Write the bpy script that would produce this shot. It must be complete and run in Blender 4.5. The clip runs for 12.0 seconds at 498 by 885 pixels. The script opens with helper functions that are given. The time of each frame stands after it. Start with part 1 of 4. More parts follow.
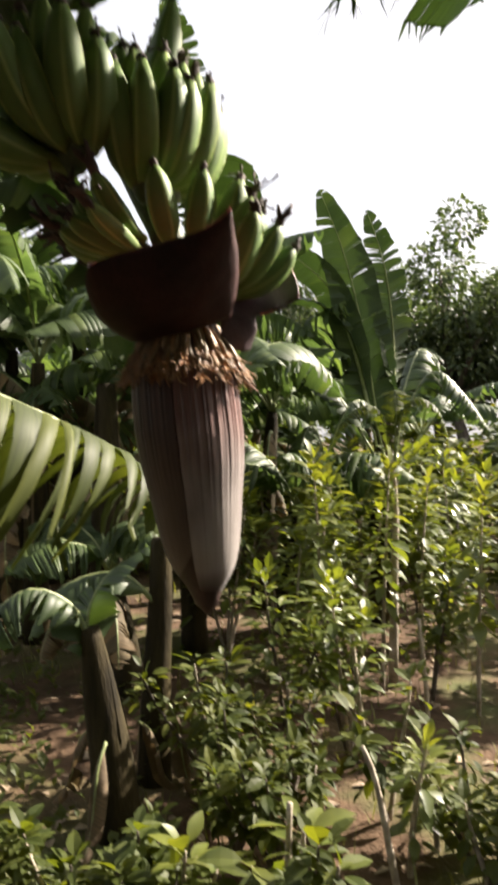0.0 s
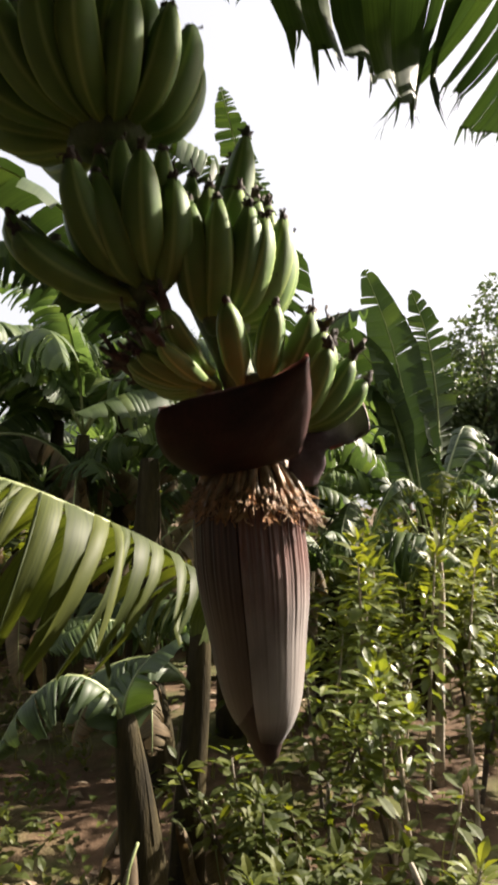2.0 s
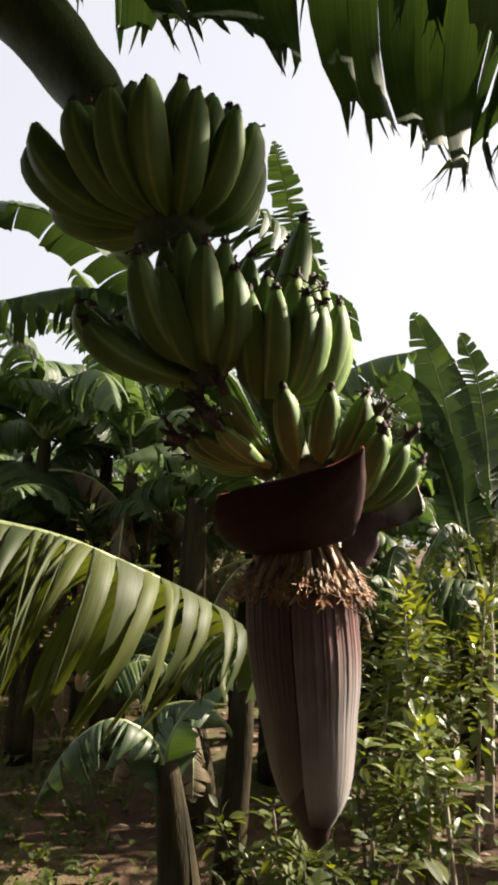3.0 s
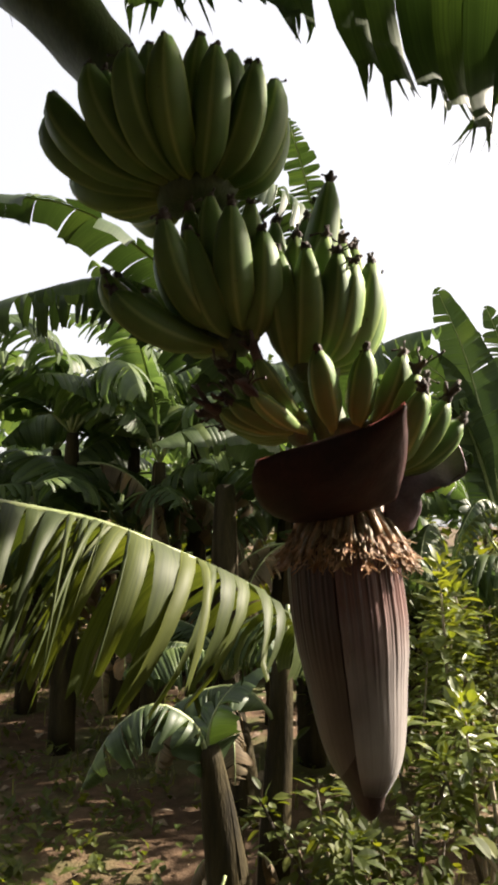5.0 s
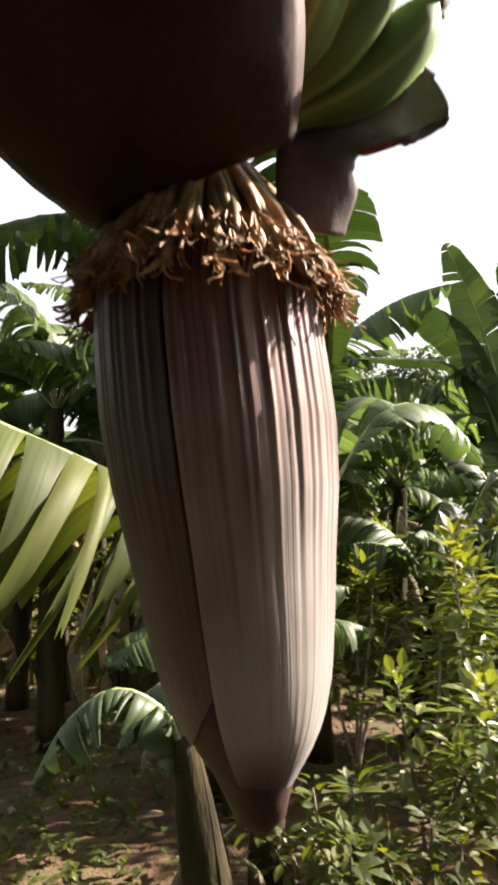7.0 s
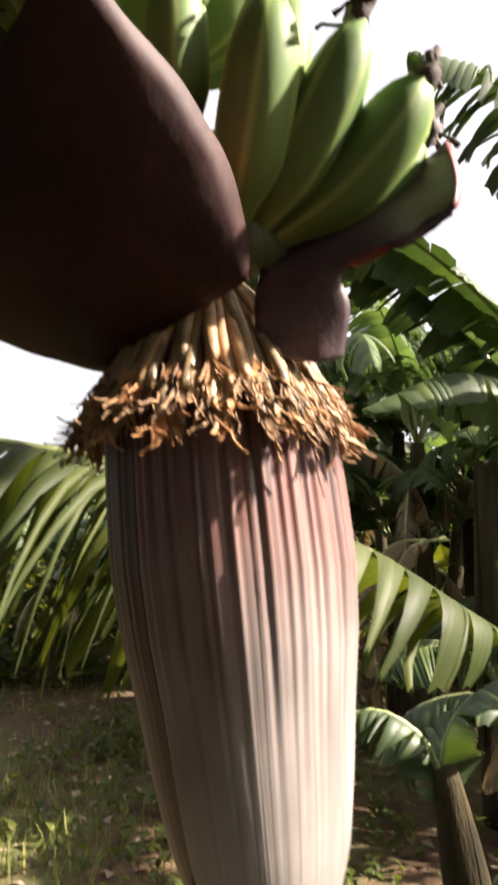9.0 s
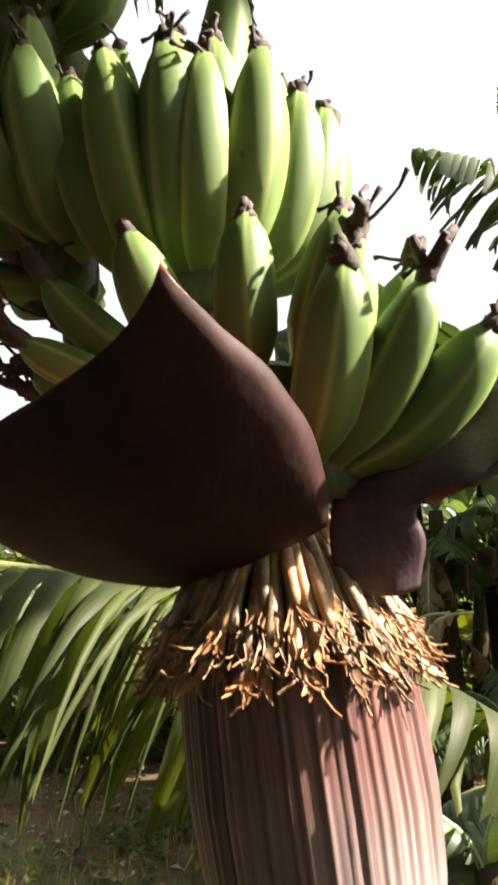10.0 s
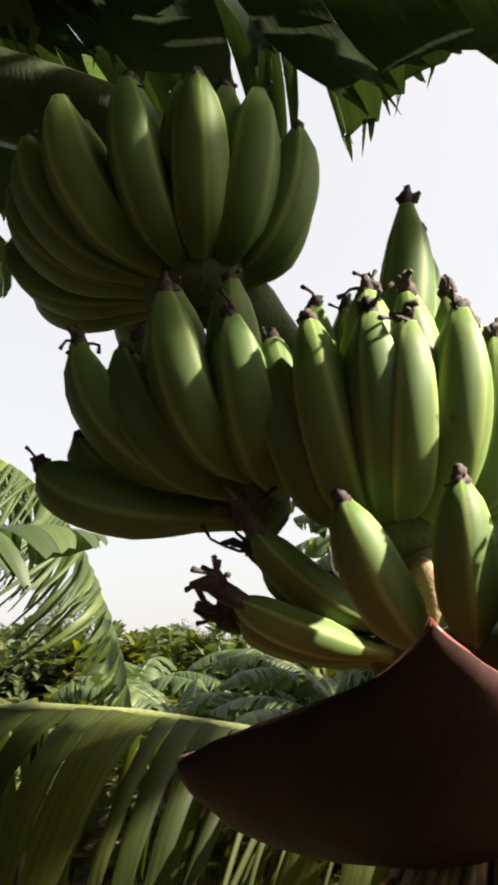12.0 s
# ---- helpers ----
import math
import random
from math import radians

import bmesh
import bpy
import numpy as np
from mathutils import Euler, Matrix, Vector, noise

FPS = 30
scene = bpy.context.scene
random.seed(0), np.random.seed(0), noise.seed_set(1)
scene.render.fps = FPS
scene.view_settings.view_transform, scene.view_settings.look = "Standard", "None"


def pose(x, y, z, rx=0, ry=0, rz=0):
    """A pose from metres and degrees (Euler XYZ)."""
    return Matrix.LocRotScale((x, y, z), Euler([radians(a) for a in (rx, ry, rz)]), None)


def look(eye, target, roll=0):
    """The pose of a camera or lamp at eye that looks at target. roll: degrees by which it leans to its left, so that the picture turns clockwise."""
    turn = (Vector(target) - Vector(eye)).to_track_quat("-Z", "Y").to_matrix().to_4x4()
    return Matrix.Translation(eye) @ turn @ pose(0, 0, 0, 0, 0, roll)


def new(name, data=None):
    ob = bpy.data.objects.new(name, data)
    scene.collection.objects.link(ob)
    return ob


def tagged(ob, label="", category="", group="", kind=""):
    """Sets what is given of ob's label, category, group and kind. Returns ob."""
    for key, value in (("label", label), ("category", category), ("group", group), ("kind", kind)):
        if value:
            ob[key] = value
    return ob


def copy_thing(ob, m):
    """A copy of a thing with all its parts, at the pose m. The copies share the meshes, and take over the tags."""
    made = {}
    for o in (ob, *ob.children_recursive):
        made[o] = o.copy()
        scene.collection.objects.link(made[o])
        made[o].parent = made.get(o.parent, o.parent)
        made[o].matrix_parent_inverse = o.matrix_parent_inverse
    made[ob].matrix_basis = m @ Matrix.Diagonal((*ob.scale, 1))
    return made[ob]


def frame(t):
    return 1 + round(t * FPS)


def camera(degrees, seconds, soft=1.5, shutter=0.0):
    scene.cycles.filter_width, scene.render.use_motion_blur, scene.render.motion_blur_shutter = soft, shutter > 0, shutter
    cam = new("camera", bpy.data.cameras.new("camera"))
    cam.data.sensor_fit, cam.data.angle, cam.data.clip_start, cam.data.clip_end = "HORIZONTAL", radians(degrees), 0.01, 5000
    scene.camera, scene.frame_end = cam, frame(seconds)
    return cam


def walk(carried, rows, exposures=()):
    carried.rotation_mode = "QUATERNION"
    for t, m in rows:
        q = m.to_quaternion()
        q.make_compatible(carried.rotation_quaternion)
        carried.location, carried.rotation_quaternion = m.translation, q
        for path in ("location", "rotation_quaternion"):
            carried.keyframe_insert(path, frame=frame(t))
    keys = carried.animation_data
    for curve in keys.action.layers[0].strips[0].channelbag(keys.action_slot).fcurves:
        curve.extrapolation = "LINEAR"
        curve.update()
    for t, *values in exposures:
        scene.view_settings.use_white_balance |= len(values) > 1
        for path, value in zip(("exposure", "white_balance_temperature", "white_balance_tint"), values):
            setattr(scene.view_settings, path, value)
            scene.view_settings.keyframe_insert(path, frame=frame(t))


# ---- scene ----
cam = camera(38.9, 12.0, soft=3.4, shutter=0.4)
PATH = [
    (0, (0.063, -0.715, 1.553), (0.063, 1.285, 1.546), -0.4),
    (0.5, (0.085, -0.673, 1.51), (0.158, 1.318, 1.34), 0.8),
    (1, (0.071, -0.661, 1.501), (0.077, 1.328, 1.289), 0.7),
    (1.5, (0.059, -0.669, 1.567), (-0.018, 1.329, 1.571), 1.2),
    (2, (0.034, -0.688, 1.623), (-0.073, 1.301, 1.8), 1.0),
    (2.5, (0.039, -0.724, 1.648), (-0.133, 1.253, 1.892), 2.3),
    (3, (0.025, -0.708, 1.665), (-0.211, 1.26, 1.934), 2.4),
    (3.5, (0.022, -0.709, 1.66), (-0.203, 1.257, 1.956), 1.4),
    (3.7, (0.033, -0.716, 1.666), (-0.191, 1.251, 1.946), 1.5),
    (5.3, (0.011, -0.671, 1.631), (-0.303, 1.294, 1.831), -0.1),
    (5.5, (0.03, -0.642, 1.606), (-0.172, 1.344, 1.722), -1.2),
    (6, (0.06, -0.518, 1.557), (-0.027, 1.477, 1.673), -0.5),
    (6.5, (0.079, -0.438, 1.53), (-0.099, 1.551, 1.648), -0.5),
    (7, (0.075, -0.315, 1.512), (-0.275, 1.641, 1.745), -0.9),
    (7.2, (0.08, -0.282, 1.513), (-0.295, 1.671, 1.726), -2.4),
    (8.8, (0.199, -0.26, 1.56), (-0.877, 1.417, 1.731), 0.0),
    (9, (0.189, -0.258, 1.576), (-0.901, 1.402, 1.812), -1.0),
    (9.5, (0.179, -0.257, 1.623), (-0.926, 1.375, 1.96), -1.6),
    (10, (0.177, -0.285, 1.647), (-0.919, 1.337, 2.056), -2.7),
    (10.5, (0.165, -0.278, 1.666), (-0.977, 1.288, 2.161), -2.2),
    (11, (0.151, -0.256, 1.681), (-1.047, 1.2, 2.348), -1.8),
    (11.5, (0.153, -0.304, 1.707), (-1.07, 1.124, 2.389), -1.4),
    (12, (0.157, -0.333, 1.726), (-1.126, 1.061, 2.37), -1.7),
]
EXPOSURES = [(0, 1.95, 6650, 15), (1, 1.97, 6650, 15), (2.5, 1.82, 6650, 15), (3.5, 1.75, 6700, 14), (5.5, 2.08, 6700, 14), (7.2, 2.25, 6650, 17), (8.8, 2.3, 6700, 18), (10, 2.42, 6700, 17), (11, 2.45, 6700, 15), (12, 1.85, 6850, 12)]
walk(cam, [(t, look(eye, target, roll)) for t, eye, target, roll in PATH], EXPOSURES)

# ---- light ----
SUN_AZ, SUN_EL = radians(28), radians(36)
to_sun = Vector((math.cos(SUN_AZ) * math.cos(SUN_EL), math.sin(SUN_AZ) * math.cos(SUN_EL), math.sin(SUN_EL)))
world = bpy.data.worlds.new("hazy_sky")
scene.world = world
world.use_nodes = True
wn = world.node_tree.nodes
wn.clear()
sky = wn.new("ShaderNodeTexSky")
sky.sky_type = "NISHITA"
sky.sun_disc = False
sky.sun_elevation = SUN_EL
sky.sun_rotation = math.pi / 2 - SUN_AZ
sky.air_density, sky.dust_density, sky.ozone_density = 1.0, 6.0, 1.0
haze = wn.new("ShaderNodeMix")
haze.data_type = "RGBA"
haze.inputs[0].default_value = 0.50
haze.inputs[7].default_value = (8.9, 9.0, 8.95, 1)
back = wn.new("ShaderNodeBackground")
back.inputs["Strength"].default_value = 0.047
wout = wn.new("ShaderNodeOutputWorld")
wl = world.node_tree.links
wl.new(sky.outputs[0], haze.inputs[6])
wl.new(haze.outputs[2], back.inputs[0])
wl.new(back.outputs[0], wout.inputs[0])

sun_data = bpy.data.lights.new("sun", "SUN")
sun_data.energy, sun_data.angle, sun_data.color = 5.0, radians(1.2), (1.0, 0.92, 0.79)
sun = new("sun", sun_data)
sun.matrix_world = look(to_sun * 30, (0, 0, 0))


# ---- materials ----
def nodes_of(name):
    m = bpy.data.materials.new(name)
    m.use_nodes = True
    nt = m.node_tree
    bsdf = nt.nodes["Principled BSDF"]
    return m, nt, bsdf, nt.nodes["Material Output"]


def ramp(nt, fac, stops):
    r = nt.nodes.new("ShaderNodeValToRGB")
    els = r.color_ramp.elements
    while len(els) < len(stops):
        els.new(0.5)
    for e, (p, c) in zip(els, stops):
        e.position, e.color = p, (*c, 1)
    nt.links.new(fac, r.inputs[0])
    return r.outputs[0]


def noise_node(nt, vector, scale, detail=4.0, stretch=None):
    n = nt.nodes.new("ShaderNodeTexNoise")
    n.inputs["Scale"].default_value, n.inputs["Detail"].default_value = scale, detail
    if stretch:
        mp = nt.nodes.new("ShaderNodeMapping")
        mp.inputs["Scale"].default_value = stretch
        nt.links.new(vector, mp.inputs[0])
        vector = mp.outputs[0]
    nt.links.new(vector, n.inputs[0])
    return n.outputs["Fac"]


def mixed(nt, fac, a, b, blend="MIX"):
    m = nt.nodes.new("ShaderNodeMix")
    m.data_type, m.blend_type = "RGBA", blend
    if isinstance(fac, (int, float)):
        m.inputs[0].default_value = fac
    else:
        nt.links.new(fac, m.inputs[0])
    for sock, v in ((6, a), (7, b)):
        if isinstance(v, tuple):
            m.inputs[sock].default_value = (*v, 1)
        else:
            nt.links.new(v, m.inputs[sock])
    return m.outputs[2]


def bump(nt, bsdf, height, strength, distance):
    b = nt.nodes.new("ShaderNodeBump")
    b.inputs["Strength"].default_value, b.inputs["Distance"].default_value = strength, distance
    nt.links.new(height, b.inputs["Height"])
    nt.links.new(b.outputs[0], bsdf.inputs["Normal"])


def plain(name, dark, light, scale, rough=0.6, stretch=None, relief=0.3, depth=0.002, spec=0.5):
    """A surface of two colours, mottled at two scales."""
    m, nt, bsdf, out = nodes_of(name)
    tc = nt.nodes.new("ShaderNodeTexCoord")
    big = noise_node(nt, tc.outputs["Object"], scale, 5, stretch)
    fine = noise_node(nt, tc.outputs["Object"], scale * 9, 3, stretch)
    c1 = ramp(nt, big, [(0.32, dark), (0.68, light)])
    c2 = ramp(nt, fine, [(0.3, (0.72, 0.72, 0.72)), (0.75, (1.15, 1.15, 1.15))])
    nt.links.new(mixed(nt, 1.0, c1, c2, "MULTIPLY"), bsdf.inputs["Base Color"])
    bsdf.inputs["Roughness"].default_value = rough
    bsdf.inputs["Specular IOR Level"].default_value = spec
    bump(nt, bsdf, fine, relief, depth)
    return m


def leafy(name, dark, light, through_col, scale=6.0, rough=0.4, thin=0.35, veins=0.0, dry=None, spec=0.5):
    """A thin leaf: gloss above, and light that comes through it."""
    m, nt, bsdf, out = nodes_of(name)
    tc = nt.nodes.new("ShaderNodeTexCoord")
    geo = nt.nodes.new("ShaderNodeNewGeometry")
    n = noise_node(nt, tc.outputs["Object"], scale, 4)
    col = ramp(nt, n, [(0.3, dark), (0.7, light)])
    isl = ramp(nt, geo.outputs["Random Per Island"], [(0.0, (0.62, 0.66, 0.6)), (0.6, (1.0, 1.0, 1.0)), (1.0, (1.4, 1.28, 0.95))])
    col = mixed(nt, 1.0, col, isl, "MULTIPLY")
    height = n
    if veins:
        v = noise_node(nt, tc.outputs["UV"], 1.0, 2, (veins, 1.2, 1.0))
        col = mixed(nt, 1.0, col, ramp(nt, v, [(0.35, (0.75, 0.78, 0.75)), (0.65, (1.2, 1.18, 1.1))]), "MULTIPLY")
        height = v
    if dry:
        d = noise_node(nt, tc.outputs["Object"], scale * 0.7, 6)
        col = mixed(nt, ramp(nt, d, [(0.6, (0, 0, 0)), (0.72, (1, 1, 1))]), col, dry)
    nt.links.new(col, bsdf.inputs["Base Color"])
    bsdf.inputs["Roughness"].default_value = rough
    bsdf.inputs["Specular IOR Level"].default_value = spec
    bump(nt, bsdf, height, 0.25, 0.002)
    tr = nt.nodes.new("ShaderNodeBsdfTranslucent")
    nt.links.new(mixed(nt, 1.0, col, through_col, "MULTIPLY"), tr.inputs[0])
    ms = nt.nodes.new("ShaderNodeMixShader")
    ms.inputs[0].default_value = thin
    nt.links.new(bsdf.outputs[0], ms.inputs[1])
    nt.links.new(tr.outputs[0], ms.inputs[2])
    nt.links.new(ms.outputs[0], out.inputs[0])
    return m


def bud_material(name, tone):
    """Waxy bracts of the bud: red-brown above, grey-lilac bloom below, long dark lines."""
    m, nt, bsdf, out = nodes_of(name)
    tc = nt.nodes.new("ShaderNodeTexCoord")
    sep = nt.nodes.new("ShaderNodeSeparateXYZ")
    nt.links.new(tc.outputs["UV"], sep.inputs[0])
    wob = noise_node(nt, tc.outputs["Object"], 22, 4)
    add = nt.nodes.new("ShaderNodeMath")
    add.operation = "MULTIPLY_ADD"
    nt.links.new(wob, add.inputs[0])
    add.inputs[1].default_value = 0.3
    nt.links.new(sep.outputs[1], add.inputs[2])
    grad = ramp(nt, add.outputs[0], [(0.18, (0.10, 0.031, 0.021)), (0.45, (0.145, 0.068, 0.056)), (0.70, (0.225, 0.193, 0.180)), (1.0, (0.31, 0.285, 0.262))])
    lines = noise_node(nt, tc.outputs["UV"], 1.0, 3, (105, 0.6, 1))
    broad = noise_node(nt, tc.outputs["UV"], 1.0, 2, (17, 0.8, 1))
    fade = ramp(nt, add.outputs[0], [(0.40, (1, 1, 1)), (0.78, (0.08, 0.08, 0.08))])
    col = mixed(nt, fade, grad, mixed(nt, 1.0, grad, ramp(nt, lines, [(0.40, (0.40, 0.33, 0.33)), (0.54, (1.14, 1.12, 1.12))]), "MULTIPLY"))
    col = mixed(nt, fade, col, mixed(nt, 1.0, col, ramp(nt, broad, [(0.35, (0.8, 0.77, 0.77)), (0.65, (1.08, 1.08, 1.08))]), "MULTIPLY"))
    stain = noise_node(nt, tc.outputs["Object"], 34, 5, (1, 1, 0.35))
    col = mixed(nt, 1.0, col, ramp(nt, stain, [(0.3, (0.66, 0.62, 0.62)), (0.62, (1.08, 1.08, 1.08))]), "MULTIPLY")
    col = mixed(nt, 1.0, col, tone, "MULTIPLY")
    tip = ramp(nt, sep.outputs[1], [(0.88, (1, 1, 1)), (0.955, (0.17, 0.115, 0.095))])
    col = mixed(nt, 1.0, col, tip, "MULTIPLY")
    nt.links.new(col, bsdf.inputs["Base Color"])
    bsdf.inputs["Roughness"].default_value = 0.42
    bsdf.inputs["Sheen Weight"].default_value = 0.15
    bump(nt, bsdf, lines, 0.35, 0.0015)
    return m


def banana_material():
    """Unripe fruit: dull green sides with paler ridges, and small scars."""
    m, nt, bsdf, out = nodes_of("green_banana_skin")
    tc = nt.nodes.new("ShaderNodeTexCoord")
    info = nt.nodes.new("ShaderNodeObjectInfo")
    sep = nt.nodes.new("ShaderNodeSeparateXYZ")
    nt.links.new(tc.outputs["UV"], sep.inputs[0])
    n = noise_node(nt, tc.outputs["Object"], 26, 5)
    col = ramp(nt, n, [(0.3, (0.080, 0.140, 0.042)), (0.7, (0.132, 0.202, 0.060))])
    col = mixed(nt, ramp(nt, sep.outputs[0], [(0.66, (0, 0, 0)), (1.0, (0.72, 0.72, 0.72))]), col, (0.30, 0.37, 0.13))
    col = mixed(nt, ramp(nt, sep.outputs[1], [(0.0, (0.7, 0.7, 0.7)), (0.22, (0, 0, 0))]), col, (0.26, 0.25, 0.07))
    var = ramp(nt, info.outputs["Random"], [(0.0, (0.8, 0.85, 0.8)), (1.0, (1.2, 1.15, 1.05))])
    col = mixed(nt, 1.0, col, var, "MULTIPLY")
    scar = noise_node(nt, tc.outputs["Object"], 160, 3)
    col = mixed(nt, ramp(nt, scar, [(0.70, (0, 0, 0)), (0.76, (0.7, 0.7, 0.7))]), col, (0.07, 0.06, 0.03))
    nt.links.new(col, bsdf.inputs["Base Color"])
    bsdf.inputs["Roughness"].default_value = 0.58
    bsdf.inputs["Subsurface Weight"].default_value = 0.25
    bsdf.inputs["Subsurface Radius"].default_value = (0.006, 0.009, 0.003)
    bsdf.inputs["Subsurface Scale"].default_value = 1.0
    bsdf.inputs["Specular IOR Level"].default_value = 0.32
    bump(nt, bsdf, n, 0.2, 0.002)
    return m


def soil_material():
    m, nt, bsdf, out = nodes_of("red_brown_soil")
    tc = nt.nodes.new("ShaderNodeTexCoord")
    a = noise_node(nt, tc.outputs["Object"], 0.8, 6)
    b = noise_node(nt, tc.outputs["Object"], 14, 6)
    c = noise_node(nt, tc.outputs["Object"], 70, 4)
    col = ramp(nt, a, [(0.3, (0.070, 0.044, 0.026)), (0.7, (0.125, 0.082, 0.050))])
    col = mixed(nt, 1.0, col, ramp(nt, b, [(0.3, (0.6, 0.58, 0.55)), (0.7, (1.25, 1.22, 1.2))]), "MULTIPLY")
    g = noise_node(nt, tc.outputs["Object"], 1.7, 5)
    col = mixed(nt, ramp(nt, g, [(0.50, (0, 0, 0)), (0.66, (0.75, 0.75, 0.75))]), col, (0.085, 0.105, 0.035))
    nt.links.new(col, bsdf.inputs["Base Color"])
    bsdf.inputs["Roughness"].default_value = 0.95
    bsdf.inputs["Specular IOR Level"].default_value = 0.2
    bump(nt, bsdf, c, 0.6, 0.02)
    return m


BUD = bud_material("bud_bract", (1.0, 1.0, 1.0))
# Older brown bract, with the shade of the bud's left side in its tone.
BUD_OLD_SHADED = bud_material("shaded_old_brown_bract", (0.34, 0.29, 0.25))
BUD_TIP = plain("brown_bud_tip", (0.028, 0.016, 0.013), (0.080, 0.046, 0.037), 40, 0.55, (1, 1, 0.2), 0.3, 0.001)
SKIN = banana_material()
SOIL = soil_material()
BRACT_OUT = plain("dark_maroon_bract", (0.019, 0.0062, 0.0055), (0.042, 0.0135, 0.011), 30, 0.62, (1, 1, 0.4), 0.25, 0.001, 0.25)
BRACT_IN = plain("red_bract_inside", (0.22, 0.030, 0.022), (0.36, 0.07, 0.05), 30, 0.5, (1, 1, 0.4), 0.2, 0.001)
BRACT_RIM = plain("red_bract_edge", (0.15, 0.030, 0.026), (0.27, 0.075, 0.065), 40, 0.45, None, 0.2, 0.001)
BRACT_GREY = plain("dull_purple_bract", (0.036, 0.021, 0.028), (0.085, 0.052, 0.058), 40, 0.5, None, 0.3, 0.001)
FLOWER = plain("orange_brown_flower", (0.28, 0.12, 0.045), (0.52, 0.27, 0.11), 120, 0.6, None, 0.3, 0.001)
FLOWER_PALE = plain("cream_flower", (0.26, 0.145, 0.065), (0.48, 0.29, 0.15), 120, 0.55, None, 0.3, 0.001)
FLOWER_TUBE = plain("olive_brown_flower_tube", (0.11, 0.072, 0.034), (0.26, 0.18, 0.09), 90, 0.5, None, 0.3, 0.001)
FLOWER_DEAD = plain("brown_dead_flower", (0.06, 0.03, 0.015), (0.20, 0.11, 0.05), 120, 0.8, None, 0.3, 0.001)
WITHERED = plain("withered_flower", (0.025, 0.017, 0.015), (0.085, 0.06, 0.05), 60, 0.8, None, 0.5, 0.001)
STALK = plain("green_brown_stalk", (0.040, 0.060, 0.024), (0.088, 0.108, 0.042), 30, 0.6, (1, 1, 0.3), 0.5, 0.002)
SCAR = plain("pale_stalk_scar", (0.30, 0.20, 0.10), (0.55, 0.38, 0.20), 60, 0.7)
TRUNK = plain("banana_stem", (0.015, 0.012, 0.006), (0.055, 0.043, 0.018), 5, 0.75, (3, 3, 0.5), 0.6, 0.008, 0.15)
MIDRIB = plain("pale_green_midrib", (0.16, 0.20, 0.07), (0.30, 0.34, 0.15), 12, 0.45)
BARK = plain("grey_brown_bark", (0.05, 0.04, 0.03), (0.16, 0.13, 0.10), 9, 0.9, (2, 2, 0.5), 0.6, 0.01)
STICK = plain("pale_dry_stick", (0.22, 0.18, 0.13), (0.46, 0.40, 0.31), 25, 0.8)
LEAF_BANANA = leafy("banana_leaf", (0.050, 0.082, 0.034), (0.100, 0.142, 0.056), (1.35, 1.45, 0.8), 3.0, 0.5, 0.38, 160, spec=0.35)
# Banana leaf with shade put into its colour: darker, lets less light through.
LEAF_SHADE = leafy("shaded_banana_leaf", (0.032, 0.055, 0.022), (0.066, 0.098, 0.038), (1.2, 1.4, 0.6), 3.0, 0.5, 0.16, 160, spec=0.35)
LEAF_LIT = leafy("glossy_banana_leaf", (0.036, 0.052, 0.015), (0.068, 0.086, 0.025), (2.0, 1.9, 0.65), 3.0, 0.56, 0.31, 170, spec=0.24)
LEAF_DRY = leafy("dry_banana_leaf", (0.085, 0.058, 0.034), (0.20, 0.145, 0.085), (1.3, 1.2, 0.9), 5.0, 0.8, 0.2, 120)
LEAF_SHRUB = leafy("shrub_leaf", (0.068, 0.100, 0.022), (0.130, 0.158, 0.034), (1.8, 1.65, 0.5), 8.0, 0.42, 0.38)
LEAF_YOUNG = leafy("young_yellow_green_leaf", (0.10, 0.128, 0.024), (0.175, 0.195, 0.040), (1.7, 1.55, 0.5), 8.0, 0.45, 0.42)
LEAF_WEED = leafy("weed_leaf", (0.046, 0.066, 0.015), (0.095, 0.112, 0.025), (1.9, 1.75, 0.45), 5.0, 0.55, 0.44, spec=0.3)
LEAF_TREE = leafy("tree_leaf", (0.045, 0.068, 0.026), (0.085, 0.115, 0.045), (1.4, 1.5, 0.8), 1.0, 0.55, 0.28)
GRASS = leafy("grass_blade", (0.10, 0.13, 0.035), (0.22, 0.22, 0.07), (1.6, 1.5, 0.6), 2.0, 0.6, 0.3)
LITTER = plain("dry_litter", (0.12, 0.08, 0.05), (0.38, 0.30, 0.20), 6, 0.9)


# ---- building helpers ----
def part(name, bm, material, parent=None, label="", smooth=True):
    me = bpy.data.meshes.new(name)
    if smooth:
        for f in bm.faces:
            f.smooth = True
    bm.to_mesh(me)
    bm.free()
    for m in material if isinstance(material, (list, tuple)) else (material,):
        me.materials.append(m)
    ob = new(name, me)
    if parent:
        ob.parent = parent
    if label:
        ob["label"] = label
    return ob


def raw_part(name, verts, faces, material, parent=None, label="", smooth=False, uvs=None):
    me = bpy.data.meshes.new(name)
    me.from_pydata(verts, [], faces)
    if uvs:
        layer = me.uv_layers.new(name="UVMap")
        flat = [0.0] * (2 * len(me.loops))
        idx = np.empty(len(me.loops), dtype=np.int32)
        me.loops.foreach_get("vertex_index", idx)
        layer.data.foreach_set("uv", np.asarray(uvs, dtype=np.float32)[idx].ravel())
    if smooth:
        me.polygons.foreach_set("use_smooth", [True] * len(me.polygons))
    me.materials.append(material)
    ob = new(name, me)
    if parent:
        ob.parent = parent
    if label:
        ob["label"] = label
    return ob


def thing(name, at, label, category, group="", kind=""):
    ob = new(name)
    ob.location = at
    ob.empty_display_size = 0.05
    return tagged(ob, label, category, group, kind)


